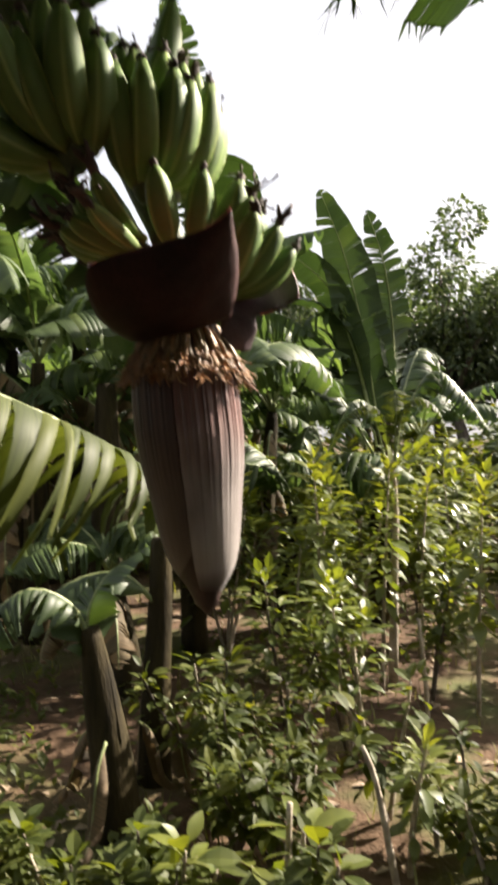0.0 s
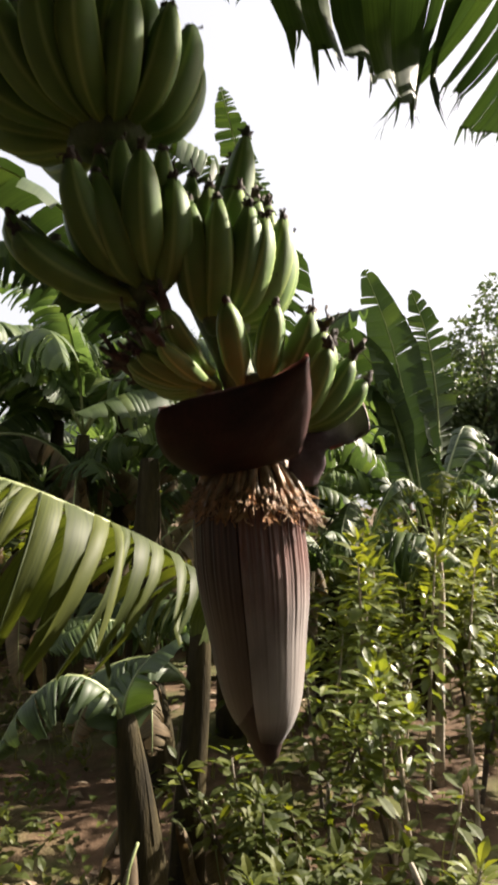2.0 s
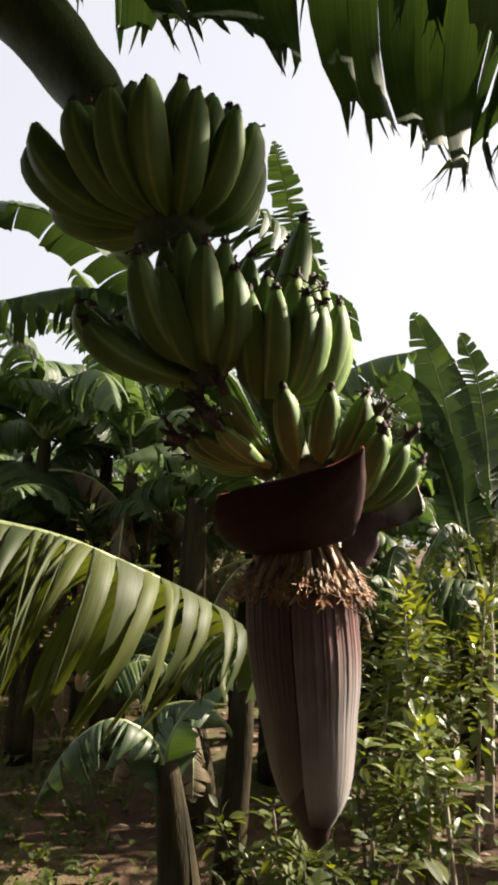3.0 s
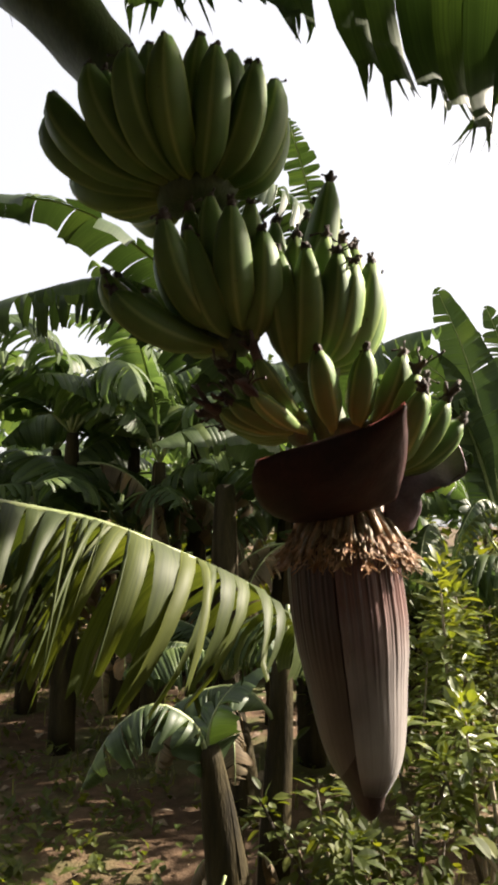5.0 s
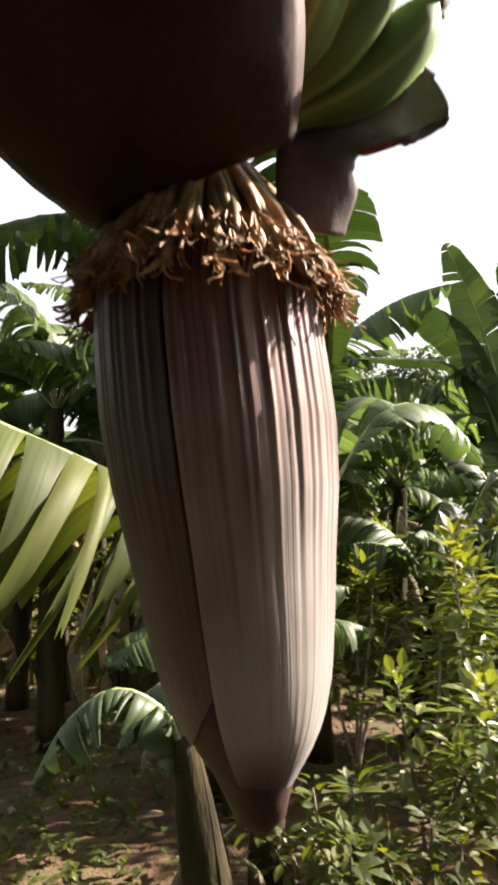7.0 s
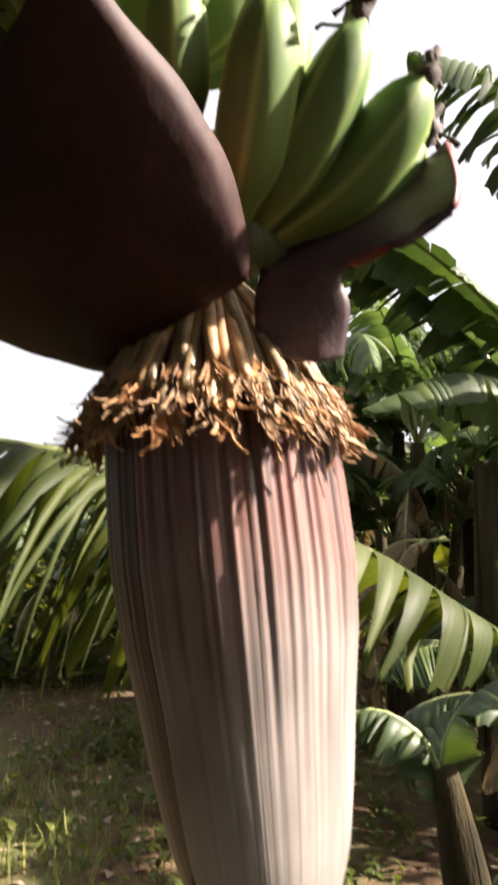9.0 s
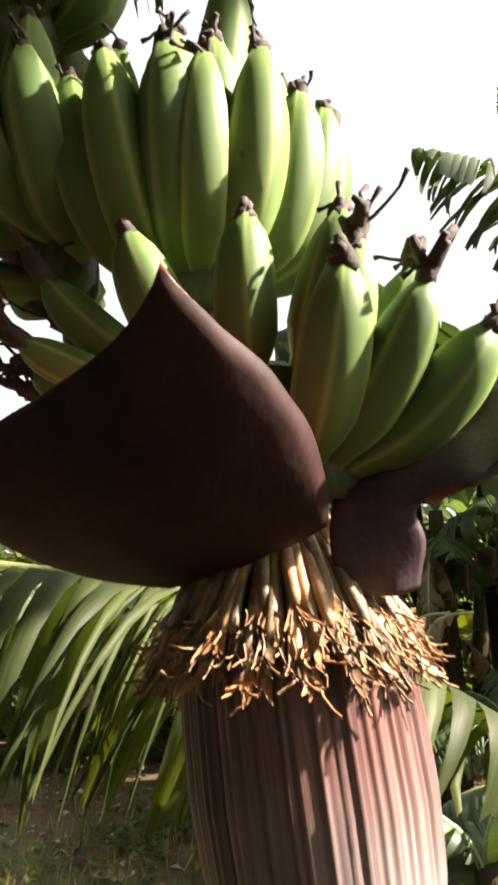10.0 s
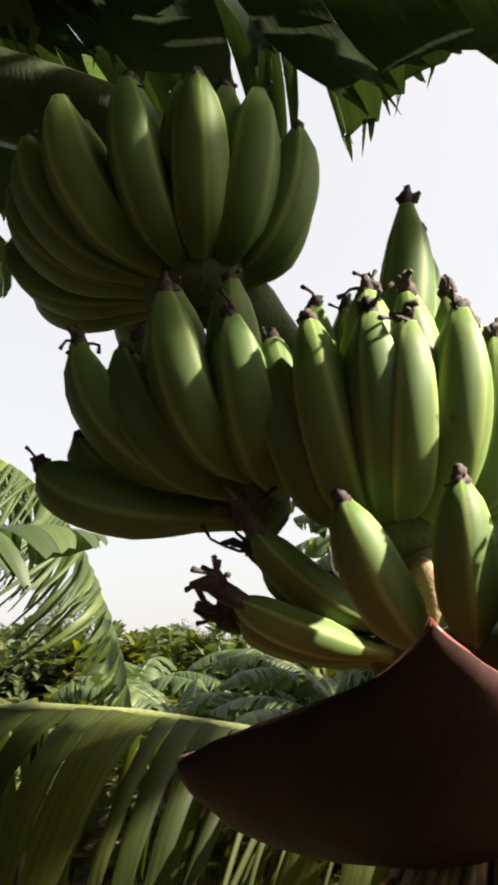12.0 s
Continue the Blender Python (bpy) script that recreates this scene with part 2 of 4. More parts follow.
def glide(pts, t):
    """A point on a smooth line through pts, t from 0 to 1."""
    n = len(pts) - 1
    k = min(int(t * n), n - 1)
    u = t * n - k
    p = [Vector(pts[min(max(i, 0), n)]) for i in (k - 1, k, k + 1, k + 2)]
    return 0.5 * (2 * p[1] + (p[2] - p[0]) * u + (2 * p[0] - 5 * p[1] + 4 * p[2] - p[3]) * u * u + (3 * p[1] - p[0] - 3 * p[2] + p[3]) * u ** 3)


def tube(verts, faces, pts, radii, sides=6, cap=True, wob=0.0, rnd=random):
    """Adds a tapered tube along pts to verts and faces."""
    base = len(verts)
    n = len(pts)
    side = None
    for i, p in enumerate(pts):
        d = (Vector(pts[min(i + 1, n - 1)]) - Vector(pts[max(i - 1, 0)])).normalized()
        if side is None:
            side = d.orthogonal().normalized()
        side = (side - d * side.dot(d)).normalized()
        other = d.cross(side)
        for k in range(sides):
            a = 2 * math.pi * k / sides
            r = radii[i] * (1 + (rnd.uniform(-wob, wob) if wob else 0))
            verts.append(tuple(Vector(p) + side * (math.cos(a) * r) + other * (math.sin(a) * r)))
    for i in range(n - 1):
        for k in range(sides):
            a, b = base + i * sides + k, base + i * sides + (k + 1) % sides
            faces.append((a, b, b + sides, a + sides))
    if cap:
        faces.append(tuple(base + k for k in reversed(range(sides))))
        faces.append(tuple(base + (n - 1) * sides + k for k in range(sides)))


def tube_part(name, pts, radii, material, parent=None, label="", sides=8, steps=0, wob=0.0, rnd=random):
    if steps:
        line = [glide(pts, i / steps) for i in range(steps + 1)]
        rad = [float(np.interp(i / steps, np.linspace(0, 1, len(radii)), radii)) for i in range(steps + 1)]
    else:
        line, rad = pts, radii
    v, f = [], []
    tube(v, f, line, rad, sides, True, wob, rnd)
    return raw_part(name, v, f, material, parent, label, smooth=True)


# ---- banana leaves ----
def leaf_width(t, stem):
    """Half width along a blade, 0 to 1, with a bare stem first."""
    if t < stem:
        return 0.0
    u = (t - stem) / (1 - stem)
    return min(1.0, (u / 0.16) ** 0.6) * min(1.0, max(0.0, (1 - u) / 0.36) ** 0.68)


def banana_leaf(parent, pts, half, strips, rnd, droop=25.0, torn=0.3, stem=0.12, material=None, rib=0.012, sweep=0.45, twist=0.0, fringe=0.15, label="", name="leaf", fray=0):
    """A midrib along pts with blade strips to both sides, torn between them. droop: degrees by which the strips hang at their ends."""
    material = material or LEAF_BANANA
    verts, faces, uvs = [], [], []
    length = sum((Vector(b) - Vector(a)).length for a, b in zip(pts[:-1], pts[1:]))
    line = lambda t: glide(pts, min(max(t, 0.0), 1.0))
    down = Vector((0, 0, -1))
    tear_odds = min(0.95, 0.22 + torn * 0.95)
    for side in (-1, 1):
        edge = stem
        tear_here = 0.0
        hang = long = lean = None
        while edge < 0.995:
            span = (1 - stem) / strips * rnd.choice((0.35, 0.6, 0.9, 1.2, 1.9))
            t0, t1 = edge, min(edge + span, 0.999)
            edge = t1
            tear_next = torn * rnd.uniform(0.25, 1.0) if rnd.random() < tear_odds and torn > 0.01 else 0.0
            if hang is None or tear_here:
                hang = radians(droop * rnd.uniform(0.8, 1.2) + (rnd.uniform(-14, 20) if torn > 0.15 else 0))
                long = 1 - fringe * rnd.random() * (1 if torn > 0.1 else 0.2)
                lean = rnd.uniform(-0.16, 0.16) * min(1, torn * 3)
            long_here = long * (1 - 0.4 * fringe * rnd.random())
            cols, rows = 3, 6
            start = len(verts)
            for c in range(cols):
                f = c / (cols - 1)
                for r in range(rows):
                    s = r / (rows - 1)
                    grow = s ** 0.8
                    lo, hi = t0 + (t1 - t0) * tear_here * 0.5 * grow, t1 - (t1 - t0) * tear_next * 0.5 * grow
                    if torn > 0.2:
                        mid = 0.5 * (lo + hi)
                        lo = mid + (lo - mid) * (1 - (0.5 if tear_here else 0.0) * s ** 5)
                        hi = mid + (hi - mid) * (1 - (0.5 if tear_next else 0.0) * s ** 5)
                    t = lo + (hi - lo) * f
                    p = line(t)
                    tan = (line(t + 0.01) - line(t - 0.01)).normalized()
                    across = tan.cross(Vector((0, 0, 1)))
                    across = (across if across.length > 0.05 else tan.orthogonal()).normalized() * side
                    if twist:
                        across = Matrix.Rotation(radians(twist), 3, tan) @ across
                    w = half * leaf_width(t, stem) * long_here
                    ang = hang * (0.35 + 0.65 * s)
                    out = (across * math.cos(ang) + (down - tan * down.dot(tan)) * math.sin(ang)).normalized()
                    out = (out + tan * (sweep * (1 - 0.3 * s) + lean)).normalized()
                    q = p + out * (w * s) + across.cross(tan).normalized() * (0.06 * w * math.sin(math.pi * f) * (1 if side > 0 else -1) * min(1, s * 3))
                    q.z -= 0.10 * w * s * s * math.sin(hang)
                    verts.append(tuple(q))
                    uvs.append((t * length, s * w))
            for c in range(cols - 1):
                for r in range(rows - 1):
                    a = start + c * rows + r
                    quad = (a, a + rows, a + rows + 1, a + 1)
                    faces.append(quad if side > 0 else quad[::-1])
            for j in range(fray if long_here * leaf_width(t0, stem) > 0.3 else 0):
                c0 = (j + rnd.random()) / fray * (cols - 1)
                k = min(int(c0), cols - 2)
                a, b = (Vector(verts[start + (k + i) * rows + rows - 2]) for i in (0, 1))
                p = a.lerp(b, c0 - k)
                a, b = (Vector(verts[start + (k + i) * rows + rows - 1]) for i in (0, 1))
                q = a.lerp(b, c0 - k)
                along, wide = q - p, (b - a) * rnd.uniform(0.10, 0.28)
                end = q + along * rnd.uniform(0.15, 0.75) + Vector((rnd.uniform(-0.02, 0.02), rnd.uniform(-0.02, 0.02), -rnd.uniform(0.0, 0.03)))
                n = len(verts)
                for w in (q - along * 0.15 - wide, q - along * 0.15 + wide, q.lerp(end, 0.6) + wide * 0.5, end, q.lerp(end, 0.6) - wide * 0.5):
                    verts.append(tuple(w))
                    uvs.append((t0 * length, 0.3))
                faces.append((n, n + 1, n + 2, n + 3, n + 4))
            tear_here = tear_next
    blade = raw_part(name, verts, faces, material, parent, label, smooth=True, uvs=uvs)
    steps = 14
    mid = [line(i / steps) - Vector((0, 0, rib * 0.4)) for i in range(steps + 1)]
    rad = [rib * (1 - 0.85 * i / steps) for i in range(steps + 1)]
    v, f = [], []
    tube(v, f, mid, rad, 6)
    raw_part("midrib", v, f, MIDRIB, blade, "", smooth=True)
    return blade


def arch(start, az, rise, length, bend, n=6, side=0.0):
    """Points of a leaf that leaves start towards az, rising by rise degrees and bending down by bend degrees."""
    pts, p = [Vector(start)], Vector(start)
    for i in range(n):
        e = radians(rise - bend * (i + 0.5) / n)
        a = radians(az + side * (i + 0.5) / n)
        p = p + Vector((math.cos(a) * math.cos(e), math.sin(a) * math.cos(e), math.sin(e))) * (length / n)
        pts.append(p.copy())
    return [tuple(q) for q in pts]


def banana_stem(parent, pts, radii, rnd, label=""):
    """A false stem: a tapered core, and old leaf sheaths that overlap on it."""
    stem = tube_part("false_stem", pts, radii, TRUNK, parent, label, sides=14, steps=10, wob=0.03, rnd=rnd)
    for k in range(4):
        a0, z0 = rnd.uniform(0, 6.28), rnd.uniform(0.1, 0.5)
        v, f = [], []
        for i in range(8):
            t = z0 + (0.98 - z0) * i / 7
            c = glide(pts, t)
            r = float(np.interp(t, np.linspace(0, 1, len(radii)), radii)) * (1.04 + 0.02 * k)
            for j in range(5):
                a = a0 + (j / 4 - 0.5) * 1.7 * (1 - 0.6 * i / 7)
                v.append((c.x + math.cos(a) * r, c.y + math.sin(a) * r, c.z))
        for i in range(7):
            for j in range(4):
                a = i * 5 + j
                f.append((a, a + 1, a + 6, a + 5))
        raw_part("sheath", v, f, LEAF_DRY if k == 1 else TRUNK, parent, "", smooth=True)
    return stem


def banana_plant(at, height, seed, leaves, length, label, half=0.26, material=None, torn=0.35, group="banana plants", dry=4, stem_r=0.09, sector=None):
    """A whole banana plant with arching leaves all round."""
    rnd = random.Random(seed)
    plant = thing("banana_plant", at, label, "banana plant", group)
    lean = (rnd.uniform(-0.12, 0.12), rnd.uniform(-0.12, 0.12))
    top = (lean[0], lean[1], height)
    banana_stem(plant, [(0, 0, -0.03), (lean[0] * 0.3, lean[1] * 0.3, height * 0.4), (lean[0] * 0.7, lean[1] * 0.7, height * 0.75), top], [stem_r, stem_r * 0.88, stem_r * 0.7, stem_r * 0.45], rnd)
    off = rnd.uniform(0, 360)
    for i in range(leaves):
        az = off + i * 137.5 + rnd.uniform(-15, 15) if sector is None else sector[0] + (sector[1] - sector[0]) * ((i * 0.618) % 1)
        ln = length * rnd.uniform(0.75, 1.15)
        pts = arch(top, az, rnd.uniform(48, 80), ln, rnd.uniform(70, 125), 6, rnd.uniform(-25, 25))
        banana_leaf(plant, pts, half * rnd.uniform(0.8, 1.1), rnd.randint(26, 38), rnd, rnd.uniform(25, 65), torn * rnd.uniform(0.4, 1.3), 0.15, material)
    for i in range(dry):
        pts = arch((lean[0], lean[1], height * 0.9), rnd.uniform(0, 360), 10, length * 0.7, 95, 5)
        banana_leaf(plant, pts, half * 0.55, 12, rnd, 80, 0.7, 0.2, LEAF_DRY, name="dry_leaf", label="hanging dry brown banana leaf")
    return plant


# ---- ground ----
G0 = 0.18  # level of the soil


def ground_height(x, y):
    near = math.exp(-(x * x + y * y) / 900)
    return G0 + near * (0.035 * noise.noise((x * 0.9, y * 0.9, 1.3)) + 0.018 * noise.noise((x * 3.1, y * 3.1, 4.1)))


def build_ground():
    half = [0.0]
    step = 0.09
    while half[-1] < 900:
        half.append(half[-1] + step)
        if half[-1] > 7:
            step *= 1.22
    axis = [-v for v in reversed(half[1:])] + half
    n = len(axis)
    verts = [(x, y + 2.5, ground_height(x, y + 2.5)) for y in axis for x in axis]
    faces = [(j * n + i, j * n + i + 1, (j + 1) * n + i + 1, (j + 1) * n + i) for j in range(n - 1) for i in range(n - 1)]
    g = raw_part("ground", verts, faces, SOIL, smooth=True)
    tagged(g, "bare red-brown farm soil with patches of weeds", "ground", "", "structure")


build_ground()


def leaf_into(v, f, p, way, up, long, wide, fold=0.25):
    """Adds one folded leaf of four faces."""
    way = way.normalized()
    side = way.cross(up)
    side = (side if side.length > 1e-3 else way.orthogonal()).normalized()
    nn = side.cross(way)
    b = len(v)
    curve = nn * (-0.18 * long)
    for q in (p, p + way * long * 0.45 + side * wide + nn * wide * fold, p + way * long * 0.5, p + way * long * 0.45 - side * wide + nn * wide * fold, p + way * long + curve):
        v.append(tuple(q))
    f.extend([(b, b + 2, b + 1), (b, b + 3, b + 2), (b + 1, b + 2, b + 4), (b + 2, b + 3, b + 4)])


def fine_leaf(v, f, p, way, up, long, wide, fold=0.22):
    """Adds one rounded leaf, folded along its middle and bent down at its tip."""
    way = way.normalized()
    side = way.cross(up)
    side = (side if side.length > 1e-3 else way.orthogonal()).normalized()
    nn = side.cross(way)
    b = len(v)
    v.append(tuple(p))
    for t, w in ((0.22, 0.72), (0.5, 1.0), (0.78, 0.62)):
        c = p + way * long * t - nn * (0.22 * long * t * t)
        for s in (1, 0, -1):
            v.append(tuple(c + side * (s * wide * w) + nn * (abs(s) * wide * w * fold)))
    v.append(tuple(p + way * long - nn * 0.24 * long))
    f.extend([(b, b + 2, b + 1), (b, b + 3, b + 2), (b + 7, b + 8, b + 10), (b + 8, b + 9, b + 10)])
    for k in (1, 4):
        f.extend([(b + k, b + k + 1, b + k + 4, b + k + 3), (b + k + 1, b + k + 2, b + k + 5, b + k + 4)])


# ---- the fruiting banana plant: stem, bunch and flower bud ----
Z = 1.67
main = thing("fruiting_banana_plant", (-0.85, -0.55, G0), "tall fruiting banana plant with torn green leaves", "banana plant")
o = Vector((-0.85, -0.55, G0))


def rel(pts):
    return [tuple(Vector(p) - o) for p in pts]


rnd = random.Random(5)
banana_stem(main, rel([(-0.85, -0.55, G0 - 0.03), (-0.84, -0.55, 0.9), (-0.82, -0.53, 1.7), (-0.8, -0.5, 2.4)]), [0.14, 0.125, 0.105, 0.07], rnd)
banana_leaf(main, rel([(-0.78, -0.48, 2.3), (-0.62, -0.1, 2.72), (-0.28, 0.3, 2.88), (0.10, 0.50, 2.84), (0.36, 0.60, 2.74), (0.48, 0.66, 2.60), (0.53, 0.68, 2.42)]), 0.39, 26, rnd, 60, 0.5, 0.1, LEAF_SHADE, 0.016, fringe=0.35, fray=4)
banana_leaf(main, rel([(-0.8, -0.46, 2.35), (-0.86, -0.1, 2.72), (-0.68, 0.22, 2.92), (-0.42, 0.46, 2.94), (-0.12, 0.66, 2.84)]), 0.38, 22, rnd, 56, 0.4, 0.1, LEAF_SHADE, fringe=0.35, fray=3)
# Unseen leaf, laid across the sun's path to shade the top hands.
banana_leaf(main, rel([(-0.8, -0.48, 2.38), (-0.5, -0.2, 2.98), (0.0, 0.1, 3.14), (0.5, 0.33, 3.06), (0.80, 0.45, 2.96), (1.05, 0.55, 2.82)]), 0.36, 34, rnd, 20, 0.2, 0.1)
# Two wide unseen leaves overhead, added to keep sky light off the bunch.
banana_leaf(main, rel([(-0.8, -0.5, 2.35), (-0.5, -0.75, 2.85), (-0.1, -0.95, 3.0), (0.35, -1.1, 2.9), (0.8, -1.2, 2.6)]), 0.50, 22, rnd, 25, 0.15, 0.1)
banana_leaf(main, rel([(-0.8, -0.5, 2.35), (-0.6, -0.55, 2.95), (-0.2, -0.5, 3.15), (0.1, -0.45, 3.1), (0.4, -0.45, 2.9)]), 0.48, 22, rnd, 20, 0.15, 0.1)
banana_leaf(main, rel([(-0.82, -0.5, 2.35), (-0.95, -0.1, 2.85), (-1.05, 0.4, 3.0), (-1.1, 0.9, 2.75)]), 0.34, 20, rnd, 35, 0.3, 0.1)
banana_leaf(main, rel([(-0.82, -0.5, 2.35), (-1.1, -0.6, 2.9), (-1.5, -0.75, 3.0), (-1.9, -0.9, 2.6)]), 0.3, 20, rnd, 40, 0.4, 0.1)
banana_leaf(main, rel([(-0.8, -0.5, 2.35), (-0.7, -0.9, 2.95), (-0.5, -1.5, 3.1), (-0.3, -2.1, 2.7)]), 0.3, 20, rnd, 40, 0.4, 0.1)

bunch = thing("banana_bunch", (0, 0, 0), "hanging bunch of unripe green bananas with purple flower bud", "banana bunch")
STEM_LINE = [(0.0, 0.0, Z - 0.01), (-0.012, 0.0, Z + 0.07), (-0.045, -0.012, Z + 0.15), (-0.09, -0.02, Z + 0.23), (-0.14, -0.015, Z + 0.31), (-0.20, 0.005, Z + 0.40), (-0.285, 0.035, Z + 0.53), (-0.42, 0.03, Z + 0.68), (-0.62, -0.16, Z + 0.77), (-0.79, -0.47, Z + 0.68)]
tube_part("stalk", STEM_LINE, [0.015, 0.017, 0.019, 0.020, 0.022, 0.027, 0.040, 0.052, 0.056, 0.058], STALK, bunch, "thick green-brown fruit stalk", sides=14, steps=40, wob=0.05, rnd=rnd)


def on_stalk(z):
    best = min((glide(STEM_LINE, i / 200) for i in range(201)), key=lambda p: abs(p.z - z))
    return best


def finger_mesh(tip, curve, radius, seed):
    """One banana from the origin to tip, which sets out sideways and turns up: a slim stalk end, an angular body and a blunt tip. Its UV: ridge, length. Also returns the way its tip points."""
    r = random.Random(seed)
    tip = Vector(tip)
    flat = Vector((tip.x, tip.y, 0))
    ctrl = tip * 0.5 + (flat * 0.86 + Vector((0, 0, tip.z * 0.04)) - tip * 0.5) * curve
    line = lambda t: ctrl * (2 * t * (1 - t)) + tip * (t * t)
    verts, faces, uvs = [], [], []
    rows, sides = 15, 10
    stops = [0, 0.08, 0.17, 0.27, 0.38, 0.52, 0.66, 0.79, 0.88, 0.94, 0.975, 1.0]
    girth = [0.40, 0.42, 0.52, 0.76, 0.95, 1.0, 0.99, 0.92, 0.78, 0.58, 0.42, 0.30]
    spin = r.uniform(0, 6.28)
    side = Vector((-tip.y, tip.x, 0)).normalized()
    lop = r.uniform(-0.06, 0.06)
    for i in range(rows):
        t = i / (rows - 1)
        t = t + 0.035 * math.sin(2 * math.pi * t)
        d = (line(min(1, t + 0.01)) - line(max(0, t - 0.01))).normalized()
        across = (side - d * side.dot(d)).normalized()
        up = across.cross(d)
        rr = radius * float(np.interp(t, stops, girth))
        p = line(t) + across * (lop * radius * 4 * math.sin(math.pi * t))
        for k in range(sides):
            a = 2 * math.pi * k / sides + spin
            ridge = 1.075 if k % 2 == 0 else 0.91
            verts.append(tuple(p + across * (math.cos(a) * rr * ridge) + up * (math.sin(a) * rr * ridge)))
            uvs.append((1.0 if k % 2 == 0 else 0.0, t))
    for i in range(rows - 1):
        for k in range(sides):
            a, b = i * sides + k, i * sides + (k + 1) % sides
            faces.append((a, b, b + sides, a + sides))
    faces.append(tuple(range(sides))[::-1])
    faces.append(tuple((rows - 1) * sides + k for k in range(sides)))
    me = bpy.data.meshes.new("banana")
    me.from_pydata(verts, [], faces)
    layer = me.uv_layers.new(name="UVMap")
    idx = np.empty(len(me.loops), dtype=np.int32)
    me.loops.foreach_get("vertex_index", idx)
    layer.data.foreach_set("uv", np.asarray(uvs, dtype=np.float32)[idx].ravel())
    me.polygons.foreach_set("use_smooth", [True] * len(me.polygons))
    me.materials.append(SKIN)
    return me, (tip - line(0.94)).normalized()


def withered_flower(parent, at, way, size, r):
    """The dead flower at a fruit's tip: a crumpled cup with a long style and curled bits."""
    v, f = [], []
    way = Vector(way).normalized()
    p0 = Vector(at) - way * 0.004
    jit = lambda k: Vector((r.uniform(-k, k), r.uniform(-k, k), r.uniform(-k, k)))
    tube(v, f, [p0, p0 + way * size * 0.22, p0 + (way + jit(0.2)) * size * 0.45, p0 + (way + jit(0.3)) * size * 0.62], [0.0044, 0.0050, 0.0042, 0.0016], 7, True, 0.4, r)
    for k in range(3):
        d = (way + jit(0.7)).normalized()
        b0 = p0 + way * size * r.uniform(0.15, 0.4)
        b1 = b0 + d * size * r.uniform(0.18, 0.35)
        tube(v, f, [b0, b1, b1 + (d + jit(0.9)).normalized() * size * 0.22], [0.0030, 0.0026, 0.0016], 5, True, 0.45, r)
    for k in range(r.randint(1, 3)):
        d = (way * 0.8 + jit(0.8)).normalized()
        s = size * r.uniform(0.3, 0.85)
        q = [p0 + way * size * 0.3]
        for j in range(4):
            d = (d + jit(0.55) - Vector((0, 0, 0.12))).normalized()
            q.append(q[-1] + d * s * 0.3)
        tube(v, f, q, [0.0014, 0.0010, 0.0008, 0.0009, 0.0015], 5, True, 0.25, r)
    return raw_part("withered_flower", v, f, WITHERED, parent, "", smooth=True)


def hand_of_bananas(centre, rows, seed, size=0.02, radius=0.0165, label=""):
    """A hand: a woody cushion on the stalk, and fingers. rows: (azimuth, height on the cushion, reach sideways, height of the tip over the base, curve, size of its dead flower)."""
    r = random.Random(seed)
    c = Vector(centre)
    v, f = [], []
    azs = [a for a, *_ in rows]
    n = 9
    crest = [c + Vector((math.cos(radians(a)) * 0.022, math.sin(radians(a)) * 0.022, 0)) for a in np.linspace(min(azs), max(azs), n)]
    tube(v, f, crest, [size * 0.6] + [size] * (n - 2) + [size * 0.6], 7, True, 0.08, r)
    hand = raw_part("hand", v, f, STALK, bunch, label, smooth=True)
    for az, up, reach, high, curve, dead in rows:
        a = radians(az + r.uniform(-3, 3))
        a2 = a + radians(r.uniform(-7, 7))
        reach, high = reach * r.uniform(0.93, 1.07), high * r.uniform(0.93, 1.07)
        at = c + Vector((math.cos(a) * 0.024, math.sin(a) * 0.024, up))
        tip = Vector((math.cos(a2) * reach, math.sin(a2) * reach, high))
        me, way = finger_mesh(tip, curve, radius * r.uniform(0.93, 1.07), r.randint(0, 9999))
        ob = new("banana", me)
        ob.parent = hand
        ob.location = at
        if dead:
            withered_flower(hand, at + tip, way, dead * r.uniform(0.8, 1.3), r)
    return hand


def fan(a0, a1, n, up, reach, high, curve, dead):
    """n fingers from azimuth a0 to a1. reach and high: one number, or the first and the last finger's."""
    ends = lambda v, u: v if isinstance(v, float) else v[0] + (v[1] - v[0]) * u
    return [(a0 + (a1 - a0) * u, up, ends(reach, u), ends(high, u), curve, dead) for u in (i / max(1, n - 1) for i in range(n))]


# From the top of the bunch to the bud.
hand_of_bananas((-0.138, -0.052, Z + 0.300), fan(20, -235, 13, 0.0, (0.046, 0.140), (0.088, 0.066), 1.0, 0.010) + fan(0, -205, 9, 0.018, (0.034, 0.085), (0.088, 0.078), 0.9, 0.012), 11, 0.022, 0.0172)
